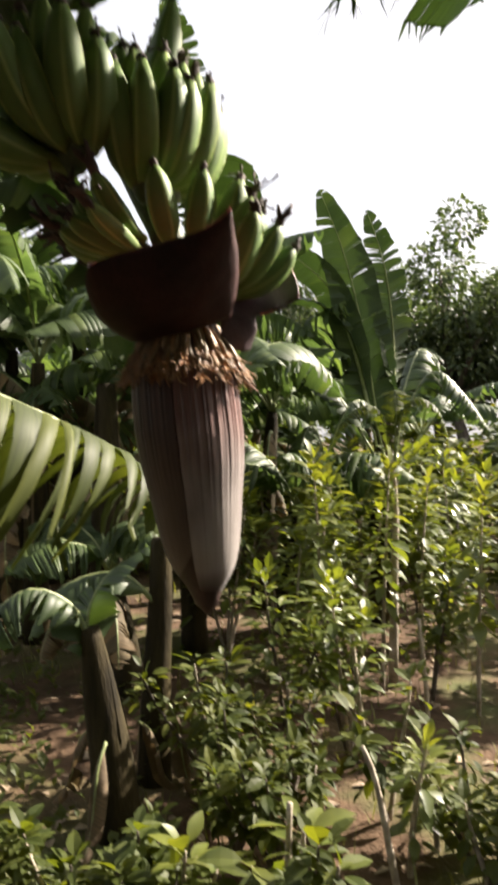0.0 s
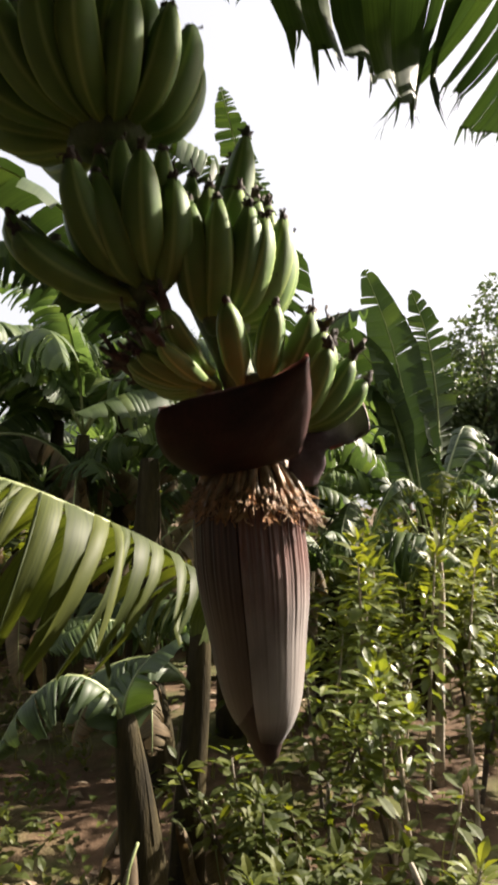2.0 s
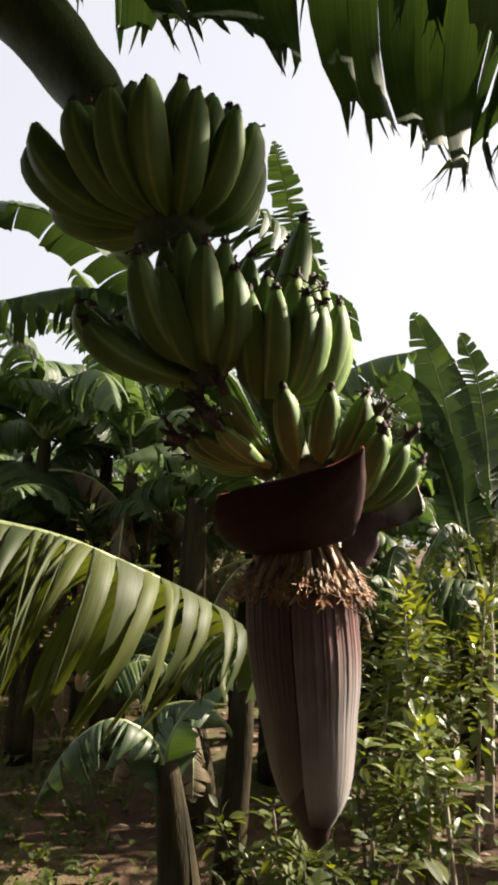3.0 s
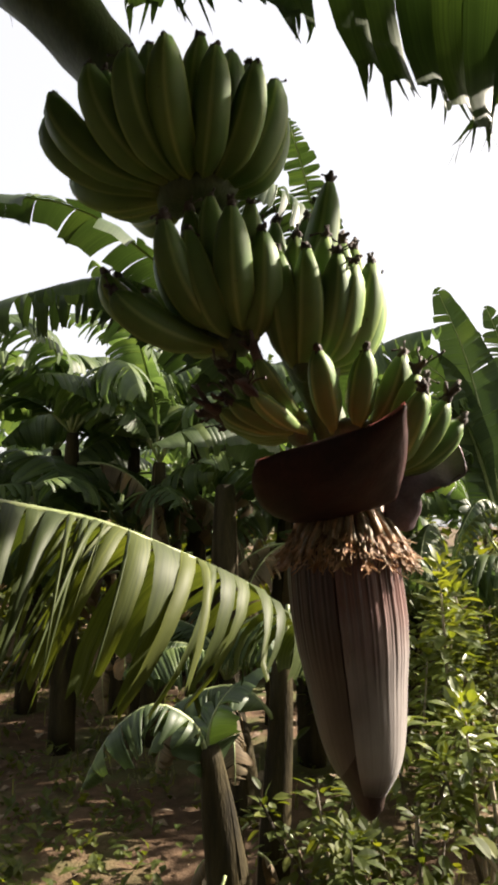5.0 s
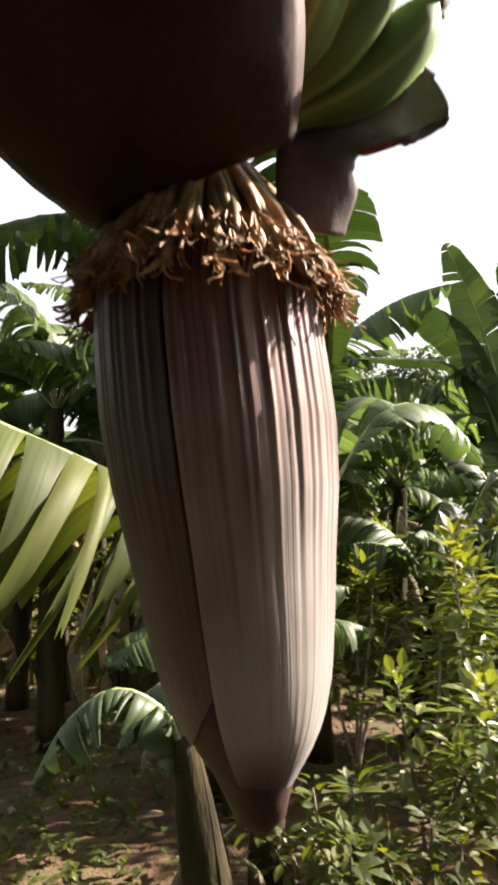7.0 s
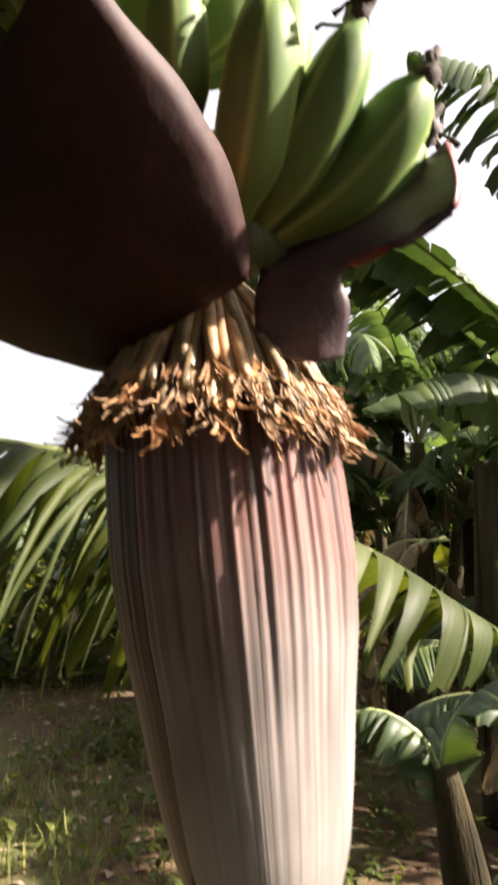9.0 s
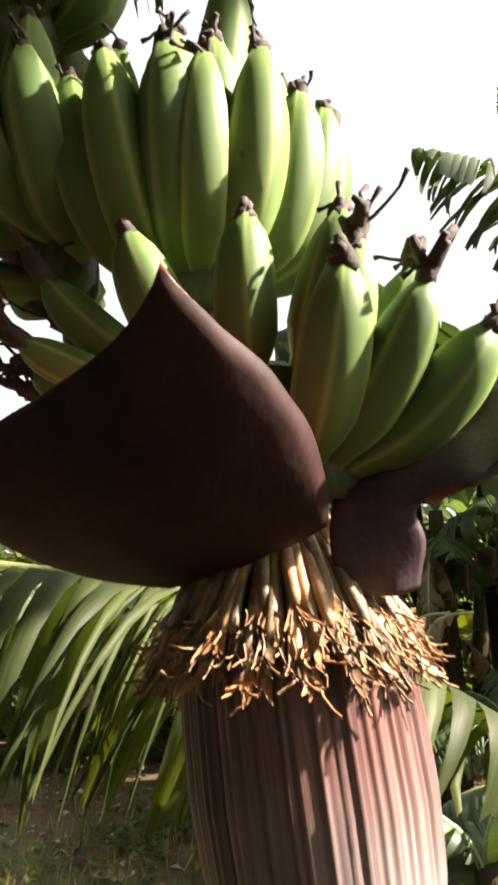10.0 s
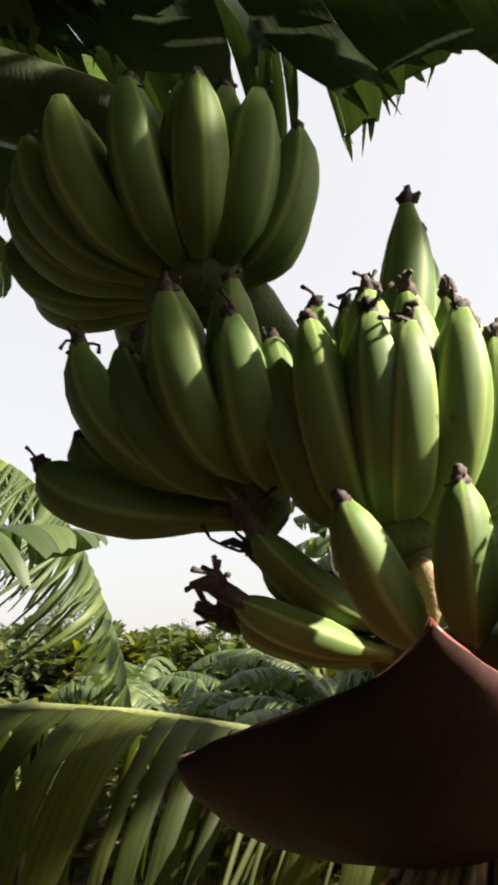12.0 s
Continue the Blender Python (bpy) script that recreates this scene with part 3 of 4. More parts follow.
hand_of_bananas((-0.094, -0.024, Z + 0.156), [(-68, 0.0, 0.056, 0.080, 1.0, 0.014), (-88, 0.006, 0.080, 0.082, 1.0, 0.016), (-112, 0.0, 0.080, 0.076, 1.0, 0.016), (-122, 0.004, 0.100, 0.074, 1.0, 0.018), (-130, -0.012, 0.126, 0.034, 0.9, 0.016), (-150, 0.0, 0.112, 0.050, 1.0, 0.018), (-170, 0.0, 0.100, 0.060, 1.0, 0.018), (-190, 0.0, 0.090, 0.064, 1.0, 0.018), (-212, 0.0, 0.080, 0.070, 1.0, 0.018)]
                + [(-78, 0.018, 0.040, 0.090, 0.9, 0.014), (-100, 0.020, 0.050, 0.092, 0.9, 0.014), (-118, 0.018, 0.058, 0.088, 0.9, 0.014), (-140, 0.018, 0.066, 0.080, 0.9, 0.016), (-165, 0.018, 0.060, 0.082, 0.9, 0.016), (-192, 0.018, 0.060, 0.080, 0.9, 0.016)], 12, 0.02, 0.0165)
hand_of_bananas((-0.044, -0.006, Z + 0.132), fan(-98, 30, 8, 0.0, 0.054, 0.088, 1.0, 0.016) + fan(-85, 45, 6, 0.014, 0.032, 0.094, 0.9, 0.018), 13, 0.02, 0.0160)
hand_of_bananas((-0.084, -0.010, Z + 0.202), fan(8, 105, 5, 0.0, 0.050, 0.116, 1.0, 0.02), 14, 0.018, 0.0165)
hand_of_bananas((-0.022, -0.006, Z + 0.066), fan(-125, -215, 6, 0.0, 0.074, (0.026, 0.012), 0.4, 0.034) + fan(-130, -205, 5, 0.013, 0.064, (0.044, 0.030), 0.4, 0.036), 15, 0.013, 0.0105)
hand_of_bananas((0.000, -0.012, Z + 0.066), [(-112, 0.0, 0.044, 0.064, 0.5, 0.014), (-62, 0.0, 0.020, 0.072, 0.5, 0.014), (-15, 0.004, 0.034, 0.066, 0.6, 0.016)], 16, 0.011, 0.0132)
hand_of_bananas((0.014, -0.018, Z + 0.024), [(-38, 0.0, 0.046, 0.078, 0.35, 0.026), (-14, 0.0, 0.060, 0.066, 0.35, 0.024), (10, 0.0, 0.068, 0.054, 0.35, 0.024), (34, 0.0, 0.066, 0.048, 0.35, 0.024), (-22, 0.012, 0.034, 0.082, 0.35, 0.026), (16, 0.012, 0.042, 0.074, 0.35, 0.026)], 17, 0.012, 0.0138)

for z, az in ((0.205, -95), (0.095, -80), (0.17, -40)):
    c = on_stalk(Z + z) + Vector((math.cos(radians(az)), math.sin(radians(az)), 0)) * 0.02
    bm = bmesh.new()
    bmesh.ops.create_icosphere(bm, subdivisions=2, radius=0.012, matrix=Matrix.Translation(c) @ Matrix.Diagonal((0.8, 0.5, 1.5, 1)))
    part("bract_scar", bm, SCAR, bunch, "pale orange scar of a fallen bract")

# The bud: overlapping bracts drawn to a point.
PROFILE = [(0.02, 0.016), (0.0, 0.020), (-0.014, 0.034), (-0.03, 0.047), (-0.05, 0.0525), (-0.08, 0.054), (-0.11, 0.0545), (-0.14, 0.052), (-0.17, 0.047), (-0.20, 0.0430), (-0.225, 0.0390), (-0.240, 0.0350), (-0.252, 0.0300), (-0.262, 0.0240), (-0.270, 0.0180), (-0.280, 0.0148), (-0.287, 0.0120), (-0.292, 0.0095), (-0.295, 0.003)]


def bud_axis(z):
    """Where the middle of the bud lies at the height z under its neck: it bows a little away from the stalk."""
    s = min(1.0, max(0.0, -z / 0.07))
    s = s * s * (3 - 2 * s)
    return -0.010 * s - 0.1 * z, 0.012 * s


def bud_radius(z):
    zs = [-p for p, _ in PROFILE]
    return 0.97 * float(np.interp(-z, zs, [r for _, r in PROFILE]))


def bud_shell(name, a0, a1, z0, z1, lift, parent, ridge=0.0007, taper=0.25, label="", material=None, seed=0, skew=0.0):
    """A bract round the bud from azimuth a0 to a1 (degrees), its lower end drawn to a blunt point, raised by lift."""
    cols, rows = max(12, int(abs(a1 - a0) / 0.9)), 34
    verts, faces, uvs = [], [], []
    whole = abs(a1 - a0) >= 359
    r = random.Random(seed)
    freq = [r.uniform(0, 6.28) for _ in range(4)]
    for i in range(rows + 1):
        t = i / rows
        for k in range(cols + 1):
            u = k / cols
            shape = 1.0 if whole else 1 - taper * abs(2 * u - 1) ** 2.5
            z = z0 + (z1 - z0) * t * shape
            a = a0 + (a1 - a0) * u + skew * t ** 3 * (1 - u)
            ar = radians(a)
            edge = 1.0 if whole else min(1.0, 8 * u * (1 - u))
            wave = math.sin(ar * 52 + freq[0] + 1.5 * math.sin(ar * 3)) + 0.7 * math.sin(ar * 79 + freq[1]) + 0.5 * math.sin(ar * 27 + freq[2])
            rr = bud_radius(z) + (lift * (0.8 + 0.2 * edge) * (1 - t ** 6) if whole or 0 < k < cols else 0.0) + ridge * wave * math.exp(-((t - 0.25) / 0.30) ** 2)
            ax, ay = bud_axis(z)
            verts.append((math.cos(ar) * rr + ax, math.sin(ar) * rr + ay, Z + z))
            uvs.append((a / 360, min(1.0, -z / 0.28)))
    n = cols + 1
    for i in range(rows):
        for k in range(cols):
            q = (i * n + k, i * n + k + 1, (i + 1) * n + k + 1, (i + 1) * n + k)
            faces.append(q[::-1])
    return raw_part(name, verts, faces, material or BUD, parent, label, smooth=True, uvs=uvs)


bud = bud_shell("flower_bud", -180, 180, 0.02, -0.295, -0.0015, bunch, 0.0003, 0, "heavy purple-grey banana flower bud with ribbed bracts", BUD_TIP)
bud_shell("bud_bract", -97, 120, -0.012, -0.272, 0.0034, bud, 0.00050, 0.015, seed=2, skew=-4.0)
bud_shell("bud_bract", 112, 261.5, -0.012, -0.256, 0.0020, bud, 0.0004, 0.12, "", BUD_OLD_SHADED, seed=3, skew=0.0)

# Spent male flowers round the neck: stout tubes in tiers, each with curled petals and threads at its end.
fr = random.Random(21)
for k in range(170):
    tier = k % 3
    a = 2 * math.pi * (k / 170) * 3 + fr.uniform(-0.06, 0.06) + tier * 0.05
    ca, sa = math.cos(a), math.sin(a)
    end_r = (0.049, 0.054, 0.059)[tier] + fr.uniform(-0.003, 0.003)
    end_z = (-0.032, -0.043, -0.053)[tier] + fr.uniform(-0.004, 0.004)
    sw = fr.uniform(-0.10, 0.10)
    pts = [Vector((ca * 0.013, sa * 0.013, Z + 0.018 - 0.004 * tier)), Vector((ca * 0.025, sa * 0.025, Z + 0.004 - 0.003 * tier)),
           Vector((math.cos(a + sw * 0.5) * (end_r - 0.007), math.sin(a + sw * 0.5) * (end_r - 0.007), Z + end_z + 0.013)), Vector((math.cos(a + sw) * end_r, math.sin(a + sw) * end_r, Z + end_z))]
    v, f = [], []
    line = [glide(pts, i / 6) for i in range(7)]
    tube(v, f, line, [0.0018, 0.0025, 0.0029, 0.0030, 0.0030, 0.0027, 0.0020], 6, True, 0.12, fr)
    raw_part("male_flower", v, f, FLOWER_TUBE if fr.random() < 0.7 else FLOWER_PALE, bud, smooth=True)
    way = (line[-1] - line[-2]).normalized()
    out = Vector((ca, sa, 0.0))
    v, f = [], []
    for j in range(4):
        side = Vector((-sa, ca, 0.0)) * fr.uniform(-1, 1)
        d = (way + side * 0.5 + out * fr.uniform(-0.1, 0.4)).normalized()
        ln, wd = fr.uniform(0.010, 0.017), fr.uniform(0.0010, 0.0021)
        across = d.cross(out).normalized()
        p = line[-1] - way * 0.003
        curl = fr.uniform(0.1, 0.7)
        base = len(v)
        for i in range(6):
            w = wd * (1.0, 1.1, 1.0, 0.8, 0.5, 0.15)[i]
            cup = out * w * 0.5
            v.extend([tuple(p - across * w + cup), tuple(p), tuple(p + across * w + cup)])
            p = p + d * ln / 5
            d = (d + out * curl * i * 0.22 + Vector((0, 0, curl * i * 0.12)) + side * 0.12).normalized()
        for i in range(5):
            q = base + i * 3
            f.extend([(q, q + 1, q + 4, q + 3), (q + 1, q + 2, q + 5, q + 4)])
    for j in range(2):
        d = (way + Vector((fr.uniform(-0.5, 0.5), fr.uniform(-0.5, 0.5), fr.uniform(-0.6, 0.1)))).normalized()
        q = [line[-1]]
        s = fr.uniform(0.008, 0.018)
        for i in range(5):
            q.append(q[-1] + d * s * 0.22)
            d = (d + Vector((fr.uniform(-0.5, 0.5), fr.uniform(-0.5, 0.5), fr.uniform(-0.3, 0.5))) + out * 0.1).normalized()
        tube(v, f, q, [0.0008, 0.0007, 0.0006, 0.0006, 0.0005, 0.0007], 4, False)
    raw_part("petals", v, f, fr.choice((FLOWER, FLOWER, FLOWER_PALE, FLOWER_PALE, FLOWER_DEAD)), bud, smooth=True)
v, f = [], []
for k in range(420):
    a = fr.uniform(0, 6.283)
    zz = fr.uniform(0.028, 0.050)
    rr = 0.029 + 0.66 * zz + fr.uniform(-0.004, 0.003)
    p = Vector((math.cos(a) * rr, math.sin(a) * rr, Z - zz))
    d = Vector((math.cos(a) * 0.6 + fr.uniform(-0.4, 0.4), math.sin(a) * 0.6 + fr.uniform(-0.4, 0.4), fr.uniform(-1.2, -0.5))).normalized()
    s = fr.uniform(0.007, 0.018)
    q = [p]
    for j in range(4):
        q.append(q[-1] + d * s * 0.26)
        d = (d + Vector((fr.uniform(-0.5, 0.5), fr.uniform(-0.5, 0.5), fr.uniform(-0.4, 0.5))) * (0.6 + 25 * max(0.0, zz - 0.03))).normalized()
    tube(v, f, q, [0.0006, 0.0006, 0.0005, 0.0004, 0.0004], 3, False)
tagged(raw_part("flower_threads", v, f, FLOWER_PALE, bud, "", smooth=True), kind="stuff")


def patch(name, c00, c10, c11, c01, edges, bulge, parent, outer, inner, thick=0.0022, n=22, label="", spike=(0, 0, 0), blunt=(0, 0, 0)):
    """A curved sheet between four corners. edges: offsets of the middles of its four sides; bulge: how far its middle swells. Outer and inner skins, closed by a rim."""
    c00, c10, c11, c01 = (Vector(c) for c in (c00, c10, c11, c01))
    e = [Vector(v) for v in edges]
    grid = []
    for j in range(n + 1):
        v = j / n
        row = []
        for i in range(n + 1):
            u = i / n
            lin = c00 * (1 - u) * (1 - v) + c10 * u * (1 - v) + c11 * u * v + c01 * (1 - u) * v
            lin = lin + e[0] * (4 * u * (1 - u)) * (1 - v) + e[2] * (4 * u * (1 - u)) * v + e[3] * (4 * v * (1 - v)) * (1 - u) + e[1] * (4 * v * (1 - v)) * u
            lin = lin + Vector(bulge) * (16 * u * (1 - u) * v * (1 - v)) ** 0.6
            lin = lin + Vector(spike) * (u * v) ** 7 + Vector(blunt) * ((1 - u) * v) ** 6
            lin = lin + Vector((0.3, 0.5, 1)) * 0.0012 * noise.noise(lin * 60)
            row.append(lin)
        grid.append(row)
    bm = bmesh.new()
    outs, ins = [], []
    for j in range(n + 1):
        for i in range(n + 1):
            du = grid[j][min(i + 1, n)] - grid[j][max(i - 1, 0)]
            dv = grid[min(j + 1, n)][i] - grid[max(j - 1, 0)][i]
            nn = du.cross(dv).normalized()
            if nn.dot(Vector(bulge)) < 0:
                nn = -nn
            outs.append(bm.verts.new(grid[j][i] + nn * thick / 2))
            ins.append(bm.verts.new(grid[j][i] - nn * thick / 2))
    w = n + 1
    for j in range(n):
        for i in range(n):
            a, b, c, d = j * w + i, j * w + i + 1, (j + 1) * w + i + 1, (j + 1) * w + i
            bm.faces.new((outs[a], outs[b], outs[c], outs[d])).material_index = 0
            bm.faces.new((ins[d], ins[c], ins[b], ins[a])).material_index = 1
    loop = [i for i in range(n)] + [j * w + n for j in range(n)] + [n * w + i for i in range(n, 0, -1)] + [j * w for j in range(n, 0, -1)]
    for a, b in zip(loop, loop[1:] + loop[:1]):
        bm.faces.new((outs[a], ins[a], ins[b], outs[b])).material_index = 2
    bmesh.ops.recalc_face_normals(bm, faces=bm.faces)
    return part(name, bm, [outer, inner, BRACT_RIM], parent, label)


# The great lifted bract, and the curled one beside it.
patch("lifted_bract", (-0.050, -0.016, Z - 0.018), (0.045, -0.038, Z + 0.0), (0.046, -0.133, Z + 0.060), (-0.072, -0.137, Z + 0.031),
      ((0.0, -0.012, -0.004), (0.008, 0.013, 0.012), (0.003, 0.006, 0.001), (-0.010, -0.010, -0.010)), (0.002, -0.015, -0.009), bunch, BRACT_OUT, BRACT_IN, 0.0036, 26, "dark maroon bract lifted from the bud", spike=(0.004, -0.006, 0.012), blunt=(0.004, 0.002, -0.003))


def curled_bract():
    """A sheet that climbs from the neck, and whose upper part flares outwards like a trough."""
    back_edge = [(0.036, -0.016, Z - 0.022), (0.036, -0.016, Z + 0.006), (0.040, -0.003, Z + 0.028), (0.064, 0.020, Z + 0.050), (0.096, 0.026, Z + 0.060), (0.108, 0.022, Z + 0.064)]
    front_edge = [(0.064, 0.004, Z - 0.024), (0.070, -0.002, Z - 0.006), (0.070, -0.008, Z + 0.006), (0.080, -0.008, Z + 0.011), (0.096, -0.002, Z + 0.016), (0.108, 0.005, Z + 0.026)]
    bm = bmesh.new()
    rows, cols = 30, 12
    outs, ins = [], []
    grid = []
    for i in range(rows + 1):
        t = i / rows
        p, q = glide(back_edge, t), glide(front_edge, t)
        sag = Vector((0.45, -0.45, -0.75)).normalized() * (0.006 + 0.010 * t)
        grid.append([p.lerp(q, k / cols) + sag * (4 * (k / cols) * (1 - k / cols)) for k in range(cols + 1)])
    for i in range(rows + 1):
        for k in range(cols + 1):
            du = grid[i][min(k + 1, cols)] - grid[i][max(k - 1, 0)]
            dv = grid[min(i + 1, rows)][k] - grid[max(i - 1, 0)][k]
            up = du.cross(dv).normalized()
            q = grid[i][k] + up * 0.0012 * noise.noise(grid[i][k] * 70)
            outs.append(bm.verts.new(q + up * 0.0019))
            ins.append(bm.verts.new(q - up * 0.0019))
    n = cols + 1
    for i in range(rows):
        for k in range(cols):
            a, b, c, d = i * n + k, i * n + k + 1, (i + 1) * n + k + 1, (i + 1) * n + k
            bm.faces.new((outs[a], outs[b], outs[c], outs[d])).material_index = 0
            bm.faces.new((ins[d], ins[c], ins[b], ins[a])).material_index = 1
    loop = list(range(cols)) + [i * n + cols for i in range(rows)] + [rows * n + k for k in range(cols, 0, -1)] + [i * n for i in range(rows, 0, -1)]
    for a, b in zip(loop, loop[1:] + loop[:1]):
        bm.faces.new((outs[a], ins[a], ins[b], outs[b])).material_index = 2
    bmesh.ops.recalc_face_normals(bm, faces=bm.faces)
    part("curled_bract", bm, [BRACT_GREY, BRACT_OUT, BRACT_RIM], bunch, "purple bract curled outwards with a rolled tip")


curled_bract()


# ---- the leaf behind the bud, on a plant of its own ----
r = random.Random(31)
near_plant = thing("banana_plant", (-1.45, -0.02, G0), "young banana plant with one sunlit leaf split into ribbons", "banana plant", "banana plants")
oo = Vector((-1.45, -0.02, G0))
banana_stem(near_plant, [(0, 0, -0.03), (0.02, 0.0, 0.6), (0.05, 0.01, 1.1), (0.08, 0.02, 1.45)], [0.085, 0.075, 0.06, 0.04], r)
lit = [(-1.36, 0.0, 1.42), (-1.1, 0.06, 1.62), (-0.85, 0.13, 1.70), (-0.62, 0.23, 1.70), (-0.47, 0.35, 1.672), (-0.40, 0.40, 1.655), (-0.33, 0.45, 1.625), (-0.20, 0.60, 1.55), (-0.12, 0.72, 1.47), (-0.06, 0.83, 1.40)]
banana_leaf(near_plant, [tuple(Vector(p) - oo) for p in lit], 0.30, 46, r, 66, 0.85, 0.14, LEAF_LIT, 0.012, -0.35, name="leaf", label="sunlit banana leaf torn into hanging ribbons")
for az, ln, up in ((160, 1.2, 62), (230, 1.1, 66), (80, 0.9, 78)):
    banana_leaf(near_plant, arch((0.08, 0.02, 1.45), az, up, ln, 90), 0.2, 18, r, 35, 0.3)

# ---- a plant whose feathered leaf bows over the grove ----
r = random.Random(71)
bowed = thing("banana_plant", (-2.6, 0.2, G0), "banana plant with a bowed feathered leaf", "banana plant", "banana plants")
bo = Vector((-2.6, 0.2, G0))
banana_stem(bowed, [(0, 0, -0.03), (0, 0, 0.5), (0.02, 0, 0.95), (0.05, 0, 1.35)], [0.1, 0.09, 0.07, 0.05], r)
banana_leaf(bowed, [tuple(Vector(p) - bo) for p in [(-2.55, 0.2, 1.5), (-2.26, 0.38, 2.16), (-1.93, 0.59, 2.42), (-1.72, 0.77, 2.30), (-1.60, 0.93, 1.96), (-1.53, 1.03, 1.5)]], 0.4, 84, r, 55, 0.85, 0.14)
for az, ln, up in ((160, 1.2, 62), (215, 1.2, 66), (270, 1.1, 70), (110, 1.0, 55)):
    banana_leaf(bowed, arch((0.05, 0, 1.35), az, up, ln, 95), 0.24, 18, r, 45, 0.4)

# ---- two suckers on one root ----
r = random.Random(41)
suck = thing("banana_sucker", (-0.41, 1.78, G0), "short banana stem with a broken drooping leaf", "banana plant", "banana suckers")
banana_stem(suck, [(0, 0, -0.03), (-0.025, 0.0, 0.26), (-0.065, -0.01, 0.52), (-0.09, -0.02, 0.72)], [0.10, 0.074, 0.058, 0.03], r)
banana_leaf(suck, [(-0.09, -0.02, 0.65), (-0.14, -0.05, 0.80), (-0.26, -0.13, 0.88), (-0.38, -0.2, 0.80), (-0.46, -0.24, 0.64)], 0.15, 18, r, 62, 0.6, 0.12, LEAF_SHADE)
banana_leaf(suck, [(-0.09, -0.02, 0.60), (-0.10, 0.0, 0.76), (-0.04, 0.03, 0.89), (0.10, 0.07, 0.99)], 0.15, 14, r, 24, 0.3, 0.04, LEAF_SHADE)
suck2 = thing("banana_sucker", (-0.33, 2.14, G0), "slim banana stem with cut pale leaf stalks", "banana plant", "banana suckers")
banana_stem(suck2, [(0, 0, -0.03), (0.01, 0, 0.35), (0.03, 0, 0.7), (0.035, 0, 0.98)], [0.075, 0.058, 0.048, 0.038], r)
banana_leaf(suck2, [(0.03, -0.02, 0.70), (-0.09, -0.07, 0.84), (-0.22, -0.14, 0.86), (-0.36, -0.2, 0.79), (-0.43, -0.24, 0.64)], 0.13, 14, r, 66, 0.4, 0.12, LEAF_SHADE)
for dx, dy, hh in ((0.02, -0.02, 1.16), (0.05, 0.0, 1.19), (0.12, -0.03, 1.12)):
    tube_part("cut_leaf_stalk", [(0.035, 0, 0.88), (0.04 + dx * 0.5, dy, 1.02), (0.04 + dx, dy, hh)], [0.02, 0.014, 0.008], MIDRIB, suck2, "", sides=6, steps=6)
for k in range(7):
    a = k * 0.9
    p0 = (math.cos(a) * 0.1, math.sin(a) * 0.1, 0.35)
    banana_leaf(suck if k % 2 else suck2, [p0, (math.cos(a) * 0.17, math.sin(a) * 0.17, 0.28), (math.cos(a) * 0.22, math.sin(a) * 0.22, 0.12), (math.cos(a) * 0.30, math.sin(a) * 0.30, 0.03)], 0.05, 5, r, 70, 0.4, 0.1, LEAF_DRY, 0.006, name="dry_leaf")

# ---- the clump with upright leaves ----
r = random.Random(51)
clump = thing("banana_plant", (1.05, 4.5, G0), "banana plant with tall upright ragged leaves", "banana plant", "banana plants")
co = Vector((1.05, 4.5, G0))
banana_stem(clump, [(0, 0, -0.03), (0.0, 0, 0.6), (0.02, 0, 1.1), (0.0, 0, 1.5)], [0.11, 0.1, 0.08, 0.06], r)
for pts, half, droop, torn, tw in (
    ([(1.05, 4.48, 1.45), (0.99, 4.45, 1.8), (0.90, 4.40, 2.3), (0.76, 4.32, 2.85), (0.57, 4.22, 3.3)], 0.22, 8, 0.2, 62),
    ([(1.1, 4.5, 1.45), (1.14, 4.5, 1.9), (1.12, 4.45, 2.4), (1.04, 4.38, 2.85), (0.91, 4.3, 3.18)], 0.17, 14, 0.45, 58),
    ([(1.0, 4.45, 1.5), (0.86, 4.42, 2.1), (0.68, 4.38, 2.6), (0.46, 4.34, 2.82), (0.27, 4.32, 2.96)], 0.13, 10, 0.02, 55),
    ([(1.0, 4.45, 1.5), (0.84, 4.42, 2.2), (0.62, 4.41, 2.52), (0.3, 4.4, 2.60), (-0.03, 4.4, 2.62)], 0.13, 20, 0.03, 0),
    ([(1.1, 4.5, 1.4), (1.3, 4.5, 1.9), (1.45, 4.45, 2.05), (1.65, 4.4, 1.85), (1.8, 4.35, 1.6)], 0.2, 60, 0.7, 0),
    ([(1.05, 4.4, 1.4), (0.9, 4.1, 1.75), (0.75, 3.9, 1.8), (0.62, 3.8, 1.6), (0.55, 3.75, 1.4)], 0.14, 70, 0.8, 0),
    ([(1.1, 4.6, 1.45), (1.35, 4.9, 2.1), (1.5, 5.1, 2.3), (1.7, 5.3, 2.1)], 0.2, 40, 0.4, 0),
    ([(1.0, 4.6, 1.45), (0.7, 4.9, 2.0), (0.4, 5.1, 2.1), (0.1, 5.3, 1.8)], 0.22, 45, 0.4, 0),
):
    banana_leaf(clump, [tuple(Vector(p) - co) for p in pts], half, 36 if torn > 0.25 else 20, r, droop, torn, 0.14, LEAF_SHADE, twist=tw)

# ---- a thin young plant with leaves worn to feathers ----
r = random.Random(57)
young = thing("banana_plant", (0.86, 3.22, G0), "thin young banana plant with small feathered leaves", "banana plant", "banana plants")
tube_part("false_stem", [(0, 0, -0.02), (0.01, 0, 0.6), (0.02, 0, 1.0), (0.0, 0, 1.28)], [0.028, 0.022, 0.015, 0.009], STICK, young, "", sides=8, steps=8, wob=0.05, rnd=r)
